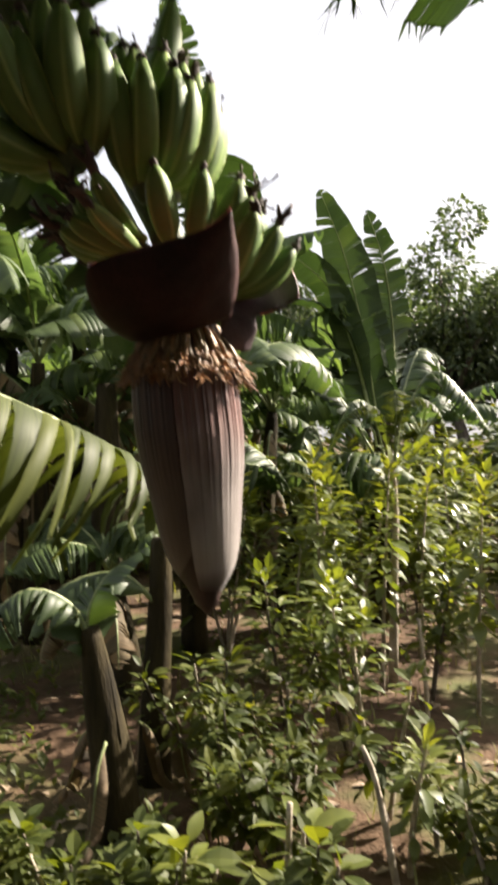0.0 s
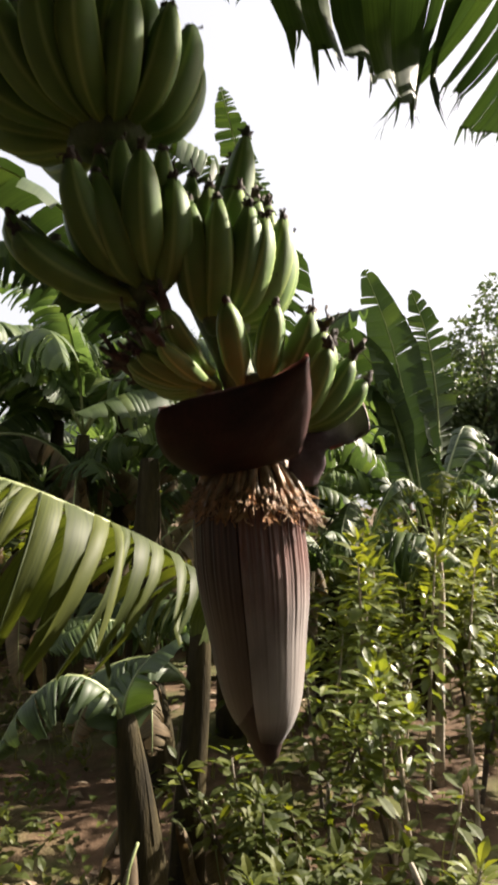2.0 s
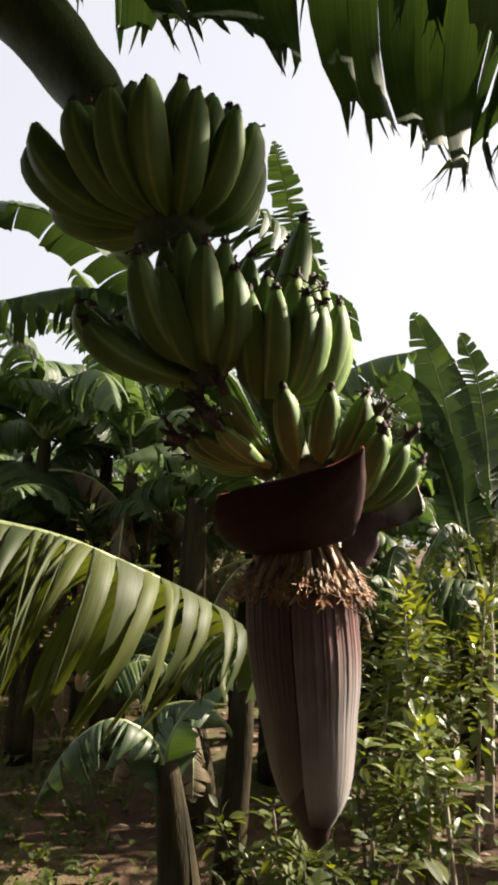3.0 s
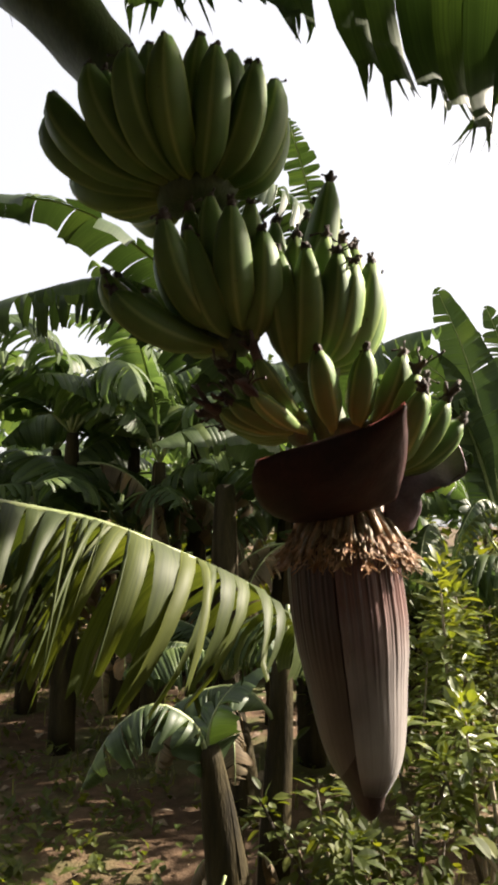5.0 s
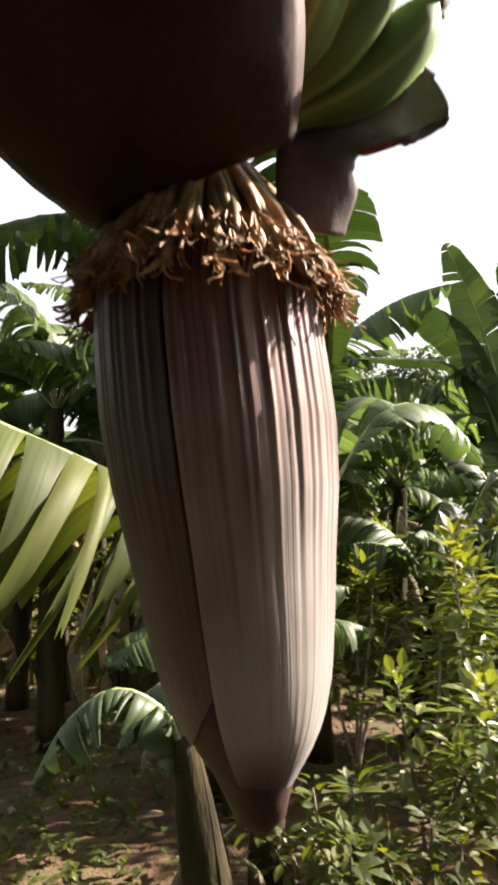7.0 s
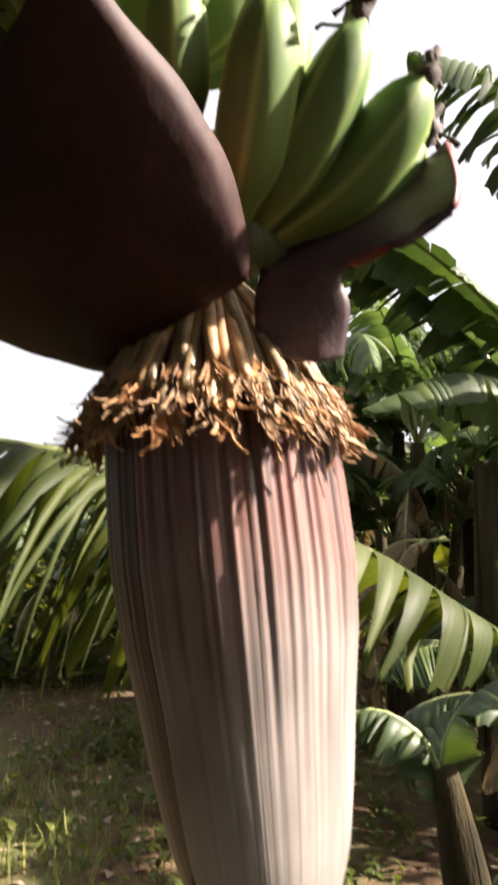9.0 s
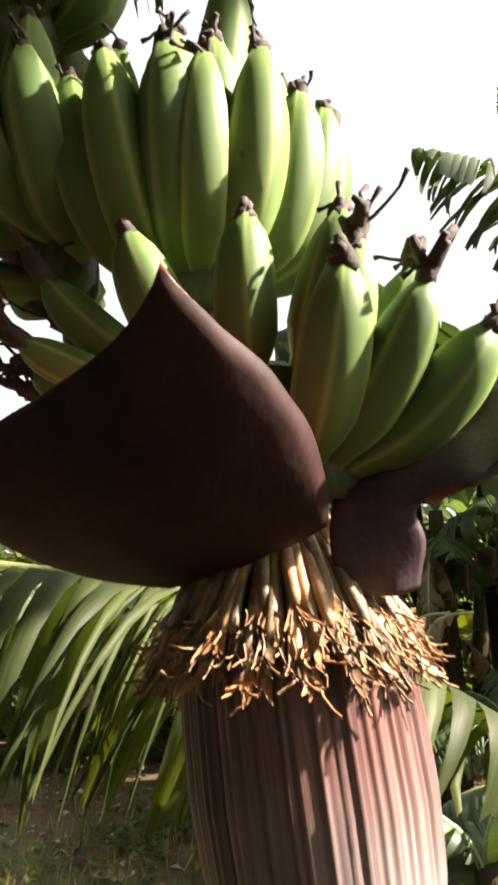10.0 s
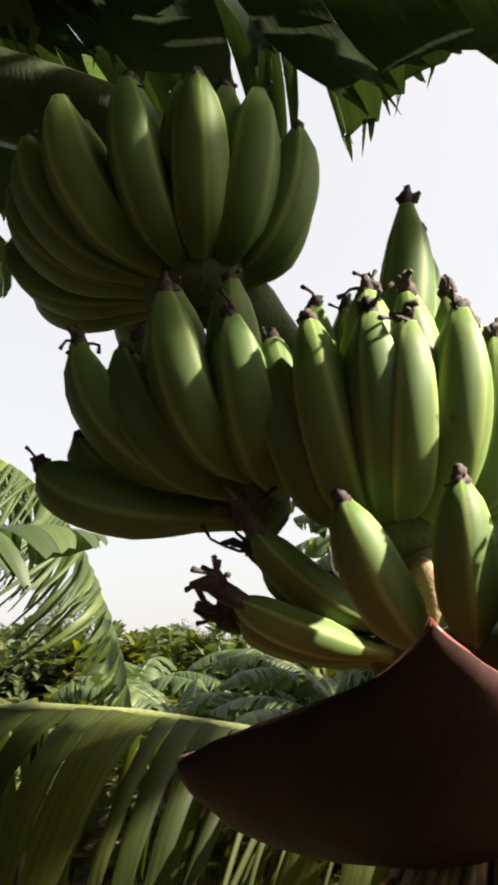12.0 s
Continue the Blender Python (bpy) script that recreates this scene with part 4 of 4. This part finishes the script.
for pts in ([(0.01, 0, 1.2), (-0.06, -0.02, 1.50), (-0.16, -0.04, 1.56), (-0.28, -0.06, 1.47), (-0.36, -0.08, 1.30)],
            [(0.01, 0, 1.15), (0.05, -0.02, 1.50), (0.13, -0.03, 1.60), (0.24, -0.05, 1.54), (0.30, -0.06, 1.38)],
            [(0.01, 0, 0.95), (-0.05, -0.05, 1.14), (-0.12, -0.08, 1.14), (-0.19, -0.10, 0.98)],
            [(0.01, 0, 1.2), (0.02, -0.03, 1.56), (0.0, -0.10, 1.64), (-0.02, -0.20, 1.52)]):
    banana_leaf(young, pts, 0.09, 34, r, 40, 0.75, 0.1, LEAF_LIT, 0.006, 0.2)

# ---- the feathered leaf that stands up behind the bunch ----
r = random.Random(61)
tall = thing("banana_plant", (-0.75, 3.3, G0), "banana plant whose tall leaf is torn to a feather", "banana plant", "banana plants")
to = Vector((-0.75, 3.3, G0))
banana_stem(tall, [(0, 0, -0.03), (0.0, 0, 0.6), (0.0, 0.02, 1.2), (0.0, 0.02, 1.7)], [0.1, 0.09, 0.075, 0.05], r)
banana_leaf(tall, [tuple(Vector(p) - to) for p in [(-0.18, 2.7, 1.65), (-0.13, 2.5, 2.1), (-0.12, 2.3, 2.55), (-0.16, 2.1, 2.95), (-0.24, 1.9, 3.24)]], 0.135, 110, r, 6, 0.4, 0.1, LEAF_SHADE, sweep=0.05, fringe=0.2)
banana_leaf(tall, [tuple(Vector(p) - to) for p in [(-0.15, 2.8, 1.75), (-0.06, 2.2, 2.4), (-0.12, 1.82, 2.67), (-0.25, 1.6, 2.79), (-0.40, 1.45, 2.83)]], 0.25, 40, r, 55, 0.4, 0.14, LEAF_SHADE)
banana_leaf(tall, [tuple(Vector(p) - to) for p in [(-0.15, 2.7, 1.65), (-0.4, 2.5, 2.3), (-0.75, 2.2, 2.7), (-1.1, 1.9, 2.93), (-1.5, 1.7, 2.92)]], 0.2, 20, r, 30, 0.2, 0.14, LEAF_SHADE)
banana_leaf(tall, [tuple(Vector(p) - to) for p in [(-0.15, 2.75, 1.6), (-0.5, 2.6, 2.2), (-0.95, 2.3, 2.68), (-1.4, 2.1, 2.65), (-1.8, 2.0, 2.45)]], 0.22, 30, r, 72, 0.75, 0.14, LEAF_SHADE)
banana_leaf(tall, [tuple(Vector(p) - to) for p in [(-0.15, 2.75, 1.6), (-0.3, 2.55, 1.95), (-0.5, 2.2, 2.1), (-0.75, 1.85, 1.95)]], 0.2, 18, r, 50, 0.4, 0.14)
banana_leaf(tall, [tuple(Vector(p) - to) for p in [(-0.15, 2.75, 1.6), (0.1, 2.9, 2.0), (0.35, 3.1, 2.05), (0.6, 3.3, 1.8)]], 0.2, 18, r, 50, 0.4, 0.14)

banana_leaf(tall, [tuple(Vector(p) - to) for p in [(-0.15, 2.75, 1.6), (-0.38, 2.6, 2.2), (-0.72, 2.35, 2.6), (-1.0, 2.1, 2.7), (-1.3, 1.9, 2.58)]], 0.22, 30, r, 60, 0.45, 0.14)

for k in range(2):
    x = -1.25 + 0.11 * k
    banana_leaf(tall, [tuple(Vector(p) - to) for p in [(x + 0.25, 3.1, 1.5), (x + 0.1, 2.95, 1.45), (x + r.uniform(-0.05, 0.05), 2.85, 1.1), (x + r.uniform(-0.06, 0.06), 2.8, 0.7)]], 0.09, 8, r, 70, 0.6, 0.15, LEAF_DRY, 0.008, name="dry_leaf", label="hanging dry brown banana leaf")

# ---- the grove behind ----
for k, (x, y, h, n, ln) in enumerate([(-1.55, 4.3, 1.35, 10, 1.4), (-2.7, 3.7, 1.15, 9, 1.25), (-3.7, 5.0, 1.3, 10, 1.4), (-0.45, 5.4, 1.5, 10, 1.5), (-1.9, 6.2, 1.7, 9, 1.6), (-4.9, 4.2, 1.1, 9, 1.2), (0.1, 7.2, 1.6, 9, 1.6), (-3.1, 7.6, 1.8, 9, 1.7), (-5.6, 6.6, 1.6, 9, 1.6), (-3.4, 6.2, 1.7, 8, 1.4), (-6.8, 5.0, 1.4, 8, 1.4), (2.1, 8.0, 1.5, 8, 1.5), (-5.4, 2.6, 1.0, 8, 1.0), (-0.9, 8.4, 1.7, 8, 1.7), (-4.4, 8.8, 1.8, 8, 1.7), (0.3, 4.4, 1.0, 8, 1.1), (-1.9, 4.9, 2.2, 10, 1.6), (-0.3, 3.9, 1.6, 9, 1.3), (-1.4, 4.1, 2.0, 10, 1.5), (0.15, 5.1, 1.7, 9, 1.3), (-1.3, 5.0, 2.3, 10, 1.6), (-0.6, 3.1, 0.75, 10, 0.85), (-1.95, 3.9, 2.2, 10, 1.5), (-2.4, 5.0, 2.2, 10, 1.6), (-0.62, 4.7, 2.0, 9, 1.5), (-2.6, 4.7, 1.7, 9, 1.4)]):
    banana_plant((x, y, G0), h - 0.1, 100 + k, n, ln, "banana plant in the grove with torn drooping leaves", 0.3, torn=0.45, dry=2)

# ---- unseen banana plants behind and beside the path, added to block sky light ----
for k, (x, y, h) in enumerate([(-0.5, -2.1, 2.1), (0.7, -2.2, 2.1), (1.8, -2.2, 1.9), (-2.0, -1.5, 2.1), (-1.2, -3.2, 2.2), (0.2, -3.5, 2.3), (1.4, -3.4, 2.2), (-3.2, -0.6, 1.9), (2.9, -2.6, 1.9), (2.7, 0.5, 1.3), (2.5, -0.6, 1.3), (3.6, 1.0, 1.4), (3.4, -1.4, 1.6), (1.7, 0.5, 0.8), (1.6, -0.6, 0.9), (2.3, 1.5, 0.9), (-1.7, -0.95, 2.0), (-0.25, -1.4, 2.5), (0.7, -1.3, 2.4), (-1.25, -1.5, 2.5)]):
    banana_plant((x, y, G0), h, 160 + k, 14 if h > 2.3 else 12, 1.8 if h > 1.65 else 1.25 if h > 1 else 0.8, "banana plant in the grove with torn drooping leaves", 0.38, torn=0.2, stem_r=0.12, dry=0 if h > 2.3 else 4)


# ---- shrubs ----
def shrub(at, height, seed, stems=3, spread=0.18, leaf=0.09, per=70, label="leafy green shrub with upright stems", material=None, from_low=0.3, wide=0.24, hang=0.0, group="shrubs"):
    rs = random.Random(seed)
    bush = thing("shrub", at, label, "shrub", group)
    v, f = [], []
    for s in range(stems):
        a = rs.uniform(0, 6.28)
        d = spread * rs.uniform(0.2, 1.0)
        h = height * (1.0 if s == 0 else rs.uniform(0.6, 0.95))
        pts = [(0, 0, -0.02), (math.cos(a) * d * 0.4, math.sin(a) * d * 0.4, h * 0.4), (math.cos(a) * d * 0.8, math.sin(a) * d * 0.8, h * 0.75), (math.cos(a) * d, math.sin(a) * d, h)]
        tube_part("stem", pts, [0.012, 0.009, 0.006, 0.003], STICK if rs.random() < 0.4 else BARK, bush, sides=5, steps=8, wob=0.1, rnd=rs)
        for k in range(per):
            t = from_low + (1 - from_low) * (k / per) ** 0.9
            p = glide(pts, t)
            az = k * 2.4 + rs.uniform(-0.5, 0.5)
            rise = rs.uniform(-0.2, 0.6) + 0.9 * max(0, t - 0.75) / 0.25 - hang
            way = Vector((math.cos(az) * math.cos(rise), math.sin(az) * math.cos(rise), math.sin(rise)))
            off = rs.uniform(0.0, 0.10 + 0.10 * (1 - t)) * min(1, height)
            ln = leaf * rs.uniform(0.6, 1.3)
            fine_leaf(v, f, p + way * off, way + Vector((rs.uniform(-0.4, 0.4), rs.uniform(-0.4, 0.4), rs.uniform(-0.5, 0.2))), Vector((rs.uniform(-0.4, 0.4), rs.uniform(-0.4, 0.4), 1)), ln, ln * wide)
    raw_part("foliage", v, f, material or LEAF_SHRUB, bush, smooth=False)
    return bush


for k, (x, y, h, st, sp, lf, per) in enumerate([
    (0.70, 4.0, 1.25, 4, 0.28, 0.10, 70), (1.32, 4.4, 1.40, 4, 0.26, 0.11, 80), (1.85, 3.5, 1.30, 4, 0.32, 0.12, 80), (2.25, 3.9, 1.5, 4, 0.3, 0.12, 90),
    (1.15, 3.5, 0.85, 4, 0.35, 0.10, 60), (0.45, 3.9, 1.15, 4, 0.35, 0.10, 80), (1.55, 4.7, 1.2, 4, 0.4, 0.11, 80), (2.7, 4.8, 1.4, 4, 0.4, 0.12, 80),
    (0.25, 3.1, 0.95, 4, 0.3, 0.09, 80), (0.95, 5.2, 1.2, 4, 0.4, 0.12, 80), (2.0, 5.8, 1.3, 4, 0.5, 0.13, 80), (3.2, 5.8, 1.3, 4, 0.5, 0.13, 80),
    (0.55, 2.75, 0.85, 3, 0.25, 0.09, 70), (3.1, 4.0, 1.3, 4, 0.4, 0.12, 80), (-0.1, 4.3, 1.2, 4, 0.4, 0.11, 80), (0.3, 5.0, 1.4, 4, 0.4, 0.12, 80), (1.2, 6.4, 1.4, 4, 0.6, 0.14, 80), (2.5, 7.2, 1.4, 4, 0.7, 0.15, 80), (4.2, 6.8, 1.6, 5, 0.8, 0.15, 80),
]):
    shrub((0.07 + (x - 0.07) * 0.88, -0.66 + (y + 0.66) * 0.88, G0), h * 0.88, 300 + k, st, sp * 0.85, lf * 0.9, int(per * 1.1), "leafy green shrub with sunlit upright shoots")

for k, (x, y, h, st, sp, lf, per) in enumerate([
    (0.0, 1.95, 0.52, 5, 0.28, 0.075, 44), (0.18, 1.75, 0.42, 5, 0.26, 0.075, 44), (-0.08, 2.35, 0.62, 5, 0.3, 0.075, 48), (0.22, 2.2, 0.5, 5, 0.3, 0.075, 44),
    (0.62, 2.15, 0.55, 3, 0.22, 0.10, 26), (0.9, 1.9, 0.45, 5, 0.25, 0.08, 40), (-0.55, 1.5, 0.3, 5, 0.26, 0.08, 32), (-0.25, 1.55, 0.34, 5, 0.26, 0.095, 28),
    (0.22, 1.35, 0.42, 3, 0.16, 0.12, 20), (-0.95, 1.7, 0.4, 5, 0.26, 0.085, 34), (-0.2, 1.2, 0.26, 5, 0.24, 0.09, 28),
    (-0.75, 1.25, 0.24, 5, 0.26, 0.085, 26), (0.85, 1.5, 0.3, 4, 0.25, 0.08, 26), (0.5, 1.15, 0.2, 4, 0.22, 0.08, 20), (-1.3, 1.4, 0.3, 5, 0.26, 0.085, 30),
    (0.9, 0.3, 0.35, 5, 0.3, 0.10, 40), (0.5, -1.3, 0.35, 5, 0.35, 0.10, 40), (1.2, -0.7, 0.4, 5, 0.35, 0.10, 40), (-0.4, -1.2, 0.35, 5, 0.35, 0.10, 40), (-0.5, 0.6, 0.3, 5, 0.3, 0.10, 40), (0.1, 0.5, 0.25, 5, 0.3, 0.10, 36), (1.5, 0.2, 0.45, 5, 0.35, 0.10, 40), (-1.0, 0.9, 0.35, 5, 0.3, 0.10, 36),
]):
    shrub((0.07 + (x - 0.07) * 0.88, -0.66 + (y + 0.66) * 0.88, G0), h * 0.88, 400 + k, st, sp, lf * 0.8, int(per * 1.2), "low leafy crop plant on bare soil", LEAF_WEED, 0.35, 0.27, 0.25, "low crop plants")

def upright_shrub(at, height, seed, leaf, pairs, label, low=0.35):
    """One straight pale stem with large leaves in a spiral, which stand up towards its top."""
    rs = random.Random(seed)
    bush = thing("shrub", at, label, "shrub", "upright shrubs")
    lean = (rs.uniform(-0.08, 0.08), rs.uniform(-0.08, 0.08))
    pts = [(0, 0, -0.02), (lean[0] * 0.2, lean[1] * 0.2, height * 0.35), (lean[0] * 0.6, lean[1] * 0.6, height * 0.7), (lean[0], lean[1], height * 0.96)]
    tube_part("stem", pts, [0.011, 0.010, 0.007, 0.003], STICK, bush, sides=6, steps=9, wob=0.08, rnd=rs)
    for k in range(pairs):
        t = low + (1 - low) * (k / pairs) ** 0.85
        p = glide(pts, t)
        az = k * 2.4 + rs.uniform(-0.4, 0.4)
        rise = -0.45 + 1.7 * t ** 3 + rs.uniform(-0.3, 0.3)
        way = Vector((math.cos(az) * math.cos(rise), math.sin(az) * math.cos(rise), math.sin(rise)))
        ln = leaf * rs.uniform(0.75, 1.25) * (1.0 if t < 0.9 else 0.75)
        stalk_end = p + way * 0.03
        v, f = [], []
        tube(v, f, [p, stalk_end], [0.0022, 0.0016], 4, False)
        fine_leaf(v, f, stalk_end, way + Vector((0, 0, -0.15)), Vector((rs.uniform(-0.3, 0.3), rs.uniform(-0.3, 0.3), 1)), ln, ln * 0.25)
        raw_part("leaf", v, f, LEAF_YOUNG if t > 0.72 else LEAF_SHRUB, bush, smooth=True)
    return bush


for k, (x, y, h, leaf, pairs) in enumerate([(0.44, 2.9, 1.32, 0.115, 60), (0.78, 3.1, 1.26, 0.12, 64), (1.20, 2.8, 1.15, 0.13, 52), (0.60, 3.6, 1.2, 0.12, 40), (1.12, 3.7, 1.15, 0.12, 40)]):
    upright_shrub((x, y, G0), h, 700 + k, leaf, pairs, "upright shrub with yellow-green leaves round its tip")
for k, (x, y, h, leaf, pairs) in enumerate([(0.56, 1.5, 0.44, 0.085, 30), (0.68, 1.62, 0.34, 0.08, 26), (-0.13, 1.2, 0.30, 0.10, 18), (0.20, 1.25, 0.34, 0.11, 16)]):
    upright_shrub((x, y, G0), h, 720 + k, leaf, pairs, "low yellow-green crop shoot on bare soil", 0.25)

# ---- thicket behind the crop ----
bushes = [shrub((3.9, 8.6, G0), 1.7, 501, 9, 0.9, 0.2, 120, "dense dark green thicket bush", LEAF_TREE, 0.08, 0.3, 0.1, "thicket bushes"), shrub((2.8, 9.5, G0), 1.5, 502, 9, 0.9, 0.2, 120, "dense dark green thicket bush", LEAF_WEED, 0.08, 0.3, 0.1, "thicket bushes")]
for k in range(120):
    yaw = radians(-36 + (k * 37.3) % 112)
    far = 8.2 + 15 * ((k * 0.618) % 1)
    copy_thing(bushes[k % 2], pose(-math.sin(yaw) * far, math.cos(yaw) * far, G0, 0, 0, 61 * k) @ Matrix.Scale(1.0 + 0.06 * (far - 8), 4))

for k in range(60):
    yaw, far = radians(12 + (k * 41.7) % 66), 13.5 + 6 * ((k * 0.618) % 1)
    copy_thing(bushes[k % 2], pose(-math.sin(yaw) * far, math.cos(yaw) * far, G0, 0, 0, 83 * k) @ Matrix.Scale(1.5, 4))

v, f = [], []
ru = random.Random(77)
for k in range(19000):
    yaw, far = radians(ru.uniform(-40, 80)), 6.5 + 26 * ru.random() ** 1.6
    x, y = -math.sin(yaw) * far, math.cos(yaw) * far
    top = (1.1 + 0.5 * noise.noise((x * 0.3, y * 0.3, 2.0))) * (1 + 0.09 * max(0.0, far - 9))
    az, rise, ln = ru.uniform(0, 6.28), ru.uniform(-0.5, 0.9), ru.uniform(0.15, 0.4)
    leaf_into(v, f, Vector((x, y, G0 + ru.random() * top)), Vector((math.cos(az) * math.cos(rise), math.sin(az) * math.cos(rise), math.sin(rise))), Vector((ru.uniform(-0.5, 0.5), ru.uniform(-0.5, 0.5), 1)), ln, ln * 0.28)
tagged(raw_part("undergrowth", v, f, LEAF_WEED), "dense green undergrowth across the far field", "undergrowth", "", "stuff")

# ---- sticks in the crop ----
for k, pts in enumerate([
    [(0.56, 1.66, 0.0), (0.53, 1.7, 0.18), (0.50, 1.76, 0.36), (0.46, 1.8, 0.46)],
    [(0.62, 2.6, 0.0), (0.58, 2.62, 0.3), (0.55, 2.66, 0.62)],
    [(0.62, 2.6, 0.1), (0.52, 2.62, 0.28), (0.42, 2.64, 0.46)],
    [(0.16, 1.42, 0.0), (0.17, 1.44, 0.2), (0.18, 1.45, 0.44)],
    [(1.0, 3.0, 0.0), (0.99, 3.02, 0.3), (0.96, 3.04, 0.6)],
]):
    pts = [(0.07 + (x - 0.07) * 0.88, -0.66 + (y + 0.66) * 0.88, G0 + z * 0.88) for x, y, z in pts]
    s = thing("stick", pts[0], "pale dry stick standing in the soil", "stick", "sticks")
    tube_part("shaft", [tuple(Vector(p) - Vector(pts[0])) for p in pts], [0.012, 0.010, 0.008], STICK, s, sides=6, steps=8, wob=0.15, rnd=random.Random(k))

# ---- weeds, grass and litter ----
rs = random.Random(7)
v, f = [], []
for n in range(2900):
    x, y = rs.uniform(-7, 4.5), 1.0 + 8 * rs.random() ** 1.2
    if n > 2600:
        x, y = rs.uniform(-3.6, -1.0), rs.uniform(1.7, 3.6)
    if noise.noise((x * 0.55, y * 0.55, 9.0)) + 0.25 * rs.uniform(-1, 1) < -0.05:
        continue
    z = ground_height(x, y)
    for k in range(rs.randint(3, 7)):
        az, rise = rs.uniform(0, 6.28), rs.uniform(0.1, 1.1)
        ln = rs.uniform(0.03, 0.09)
        way = Vector((math.cos(az) * math.cos(rise), math.sin(az) * math.cos(rise), math.sin(rise)))
        leaf_into(v, f, Vector((x + rs.uniform(-0.06, 0.06), y + rs.uniform(-0.06, 0.06), z + rs.uniform(0, 0.09))), way, Vector((0, 0, 1)), ln, ln * 0.28)
tagged(raw_part("weeds", v, f, LEAF_WEED), "low green weeds scattered over the soil", "weeds", "", "stuff")

v, f = [], []
for n in range(10500):
    x, y = rs.uniform(-8, 6), 0.9 + 10 * rs.random() ** 1.3
    if n > 9000:
        x, y = rs.uniform(-3.6, -0.9), rs.uniform(1.5, 3.6)
    if noise.noise((x * 0.5, y * 0.5, 3.0)) + 0.3 * rs.uniform(-1, 1) < 0.0:
        continue
    z = ground_height(x, y) - 0.005
    h, az, w = rs.uniform(0.04, 0.18), rs.uniform(0, 6.28), rs.uniform(0.002, 0.005)
    d = Vector((math.cos(az), math.sin(az), 0))
    s = Vector((-d.y, d.x, 0))
    p = Vector((x, y, z))
    b = len(v)
    bend = rs.uniform(0.1, 0.7) * h
    for q in (p + s * w, p - s * w, p + d * bend * 0.4 + Vector((0, 0, h * 0.6)) + s * w * 0.8, p + d * bend * 0.4 + Vector((0, 0, h * 0.6)) - s * w * 0.8, p + d * bend + Vector((0, 0, h))):
        v.append(tuple(q))
    f.extend([(b, b + 1, b + 3, b + 2), (b + 2, b + 3, b + 4)])
tagged(raw_part("grass", v, f, GRASS), "thin tufts of grass on the soil", "grass", "", "stuff")

v, f = [], []
for _ in range(2600):
    x, y = rs.uniform(-6, 4), 0.8 + 7 * rs.random() ** 1.2
    az = rs.uniform(0, 6.28)
    ln = rs.uniform(0.02, 0.11)
    leaf_into(v, f, Vector((x, y, ground_height(x, y) + 0.008)), Vector((math.cos(az), math.sin(az), rs.uniform(-0.05, 0.2))), Vector((rs.uniform(-0.4, 0.4), rs.uniform(-0.4, 0.4), 1)), ln, ln * rs.uniform(0.12, 0.3))
tagged(raw_part("leaf_litter", v, f, LITTER), "dry brown leaf litter on the soil", "leaf litter", "", "stuff")


# ---- trees at the edge of the field ----
def tree(at, height, seed, leaves=15000, leaf=0.17):
    rt = random.Random(seed)
    ob = thing("tree", at, "broad dark green tree at the edge of the field", "tree", "field edge trees")
    trunk_top = Vector((rt.uniform(-0.3, 0.3), rt.uniform(-0.3, 0.3), height * 0.38))
    v, f = [], []
    tube(v, f, [Vector((0, 0, -0.1)), Vector((0.05, 0, height * 0.2)), trunk_top], [0.22, 0.17, 0.13], 8, True, 0.06, rt)
    clumps = []
    for k in range(9):
        az, el = k * 2.4 + rt.uniform(-0.3, 0.3), rt.uniform(0.35, 1.3)
        ln = height * rt.uniform(0.32, 0.56)
        end = trunk_top + Vector((math.cos(az) * math.cos(el), math.sin(az) * math.cos(el), math.sin(el))) * ln
        midp = trunk_top.lerp(end, 0.5) + Vector((rt.uniform(-0.2, 0.2), rt.uniform(-0.2, 0.2), 0.15))
        tube(v, f, [trunk_top, midp, end], [0.09, 0.055, 0.02], 6, True, 0.08, rt)
        clumps.append((midp, height * 0.12))
        clumps.append((end, height * 0.16))
        for j in range(3):
            tw = end + Vector((rt.gauss(0, 0.6), rt.gauss(0, 0.6), rt.gauss(0, 0.4))) * height * 0.16
            tube(v, f, [midp, tw], [0.03, 0.01], 5, True)
            clumps.append((tw, height * rt.uniform(0.07, 0.13)))
    raw_part("trunk", v, f, BARK, ob, smooth=True)
    v, f = [], []
    for k in range(leaves):
        c, rad = clumps[k % len(clumps)]
        d = Vector((rt.gauss(0, 1), rt.gauss(0, 1), rt.gauss(0, 0.7)))
        d = d.normalized() * rad * rt.uniform(0.35, 1.0) ** 0.5
        ln = leaf * rt.uniform(0.6, 1.3)
        leaf_into(v, f, c + d, d + Vector((rt.uniform(-1, 1), rt.uniform(-1, 1), rt.uniform(-1.2, 0.4))) * rad * 0.7, Vector((rt.uniform(-1, 1), rt.uniform(-1, 1), 1)), ln, ln * 0.3)
    raw_part("crown", v, f, LEAF_TREE, ob)
    return ob


protos = [tree((5.6, 17.5, G0), 6.2, 1), tree((8.2, 19.5, G0), 6.6, 2), tree((3.2, 21.0, G0), 6.0, 3)]
for k in range(22):
    yaw = radians(-42 + k * 5.6)
    far = 20 + 5 * ((k * 0.618) % 1)
    src = protos[k % 3]
    copy_thing(src, pose(-math.sin(yaw) * far + 0.7, math.cos(yaw) * far, G0, 0, 0, 77 * k) @ Matrix.Scale(0.55 if k > 10 else 1.0, 4))

# unseen tree copies behind the path, added to shut out sky light
for k in range(4):
    az = radians(215 + k * 33)
    far = 4.6 + 1.2 * ((k * 0.618) % 1)
    copy_thing(protos[k % 3], pose(math.cos(az) * far, math.sin(az) * far - 0.5, G0, 0, 0, 50 * k))
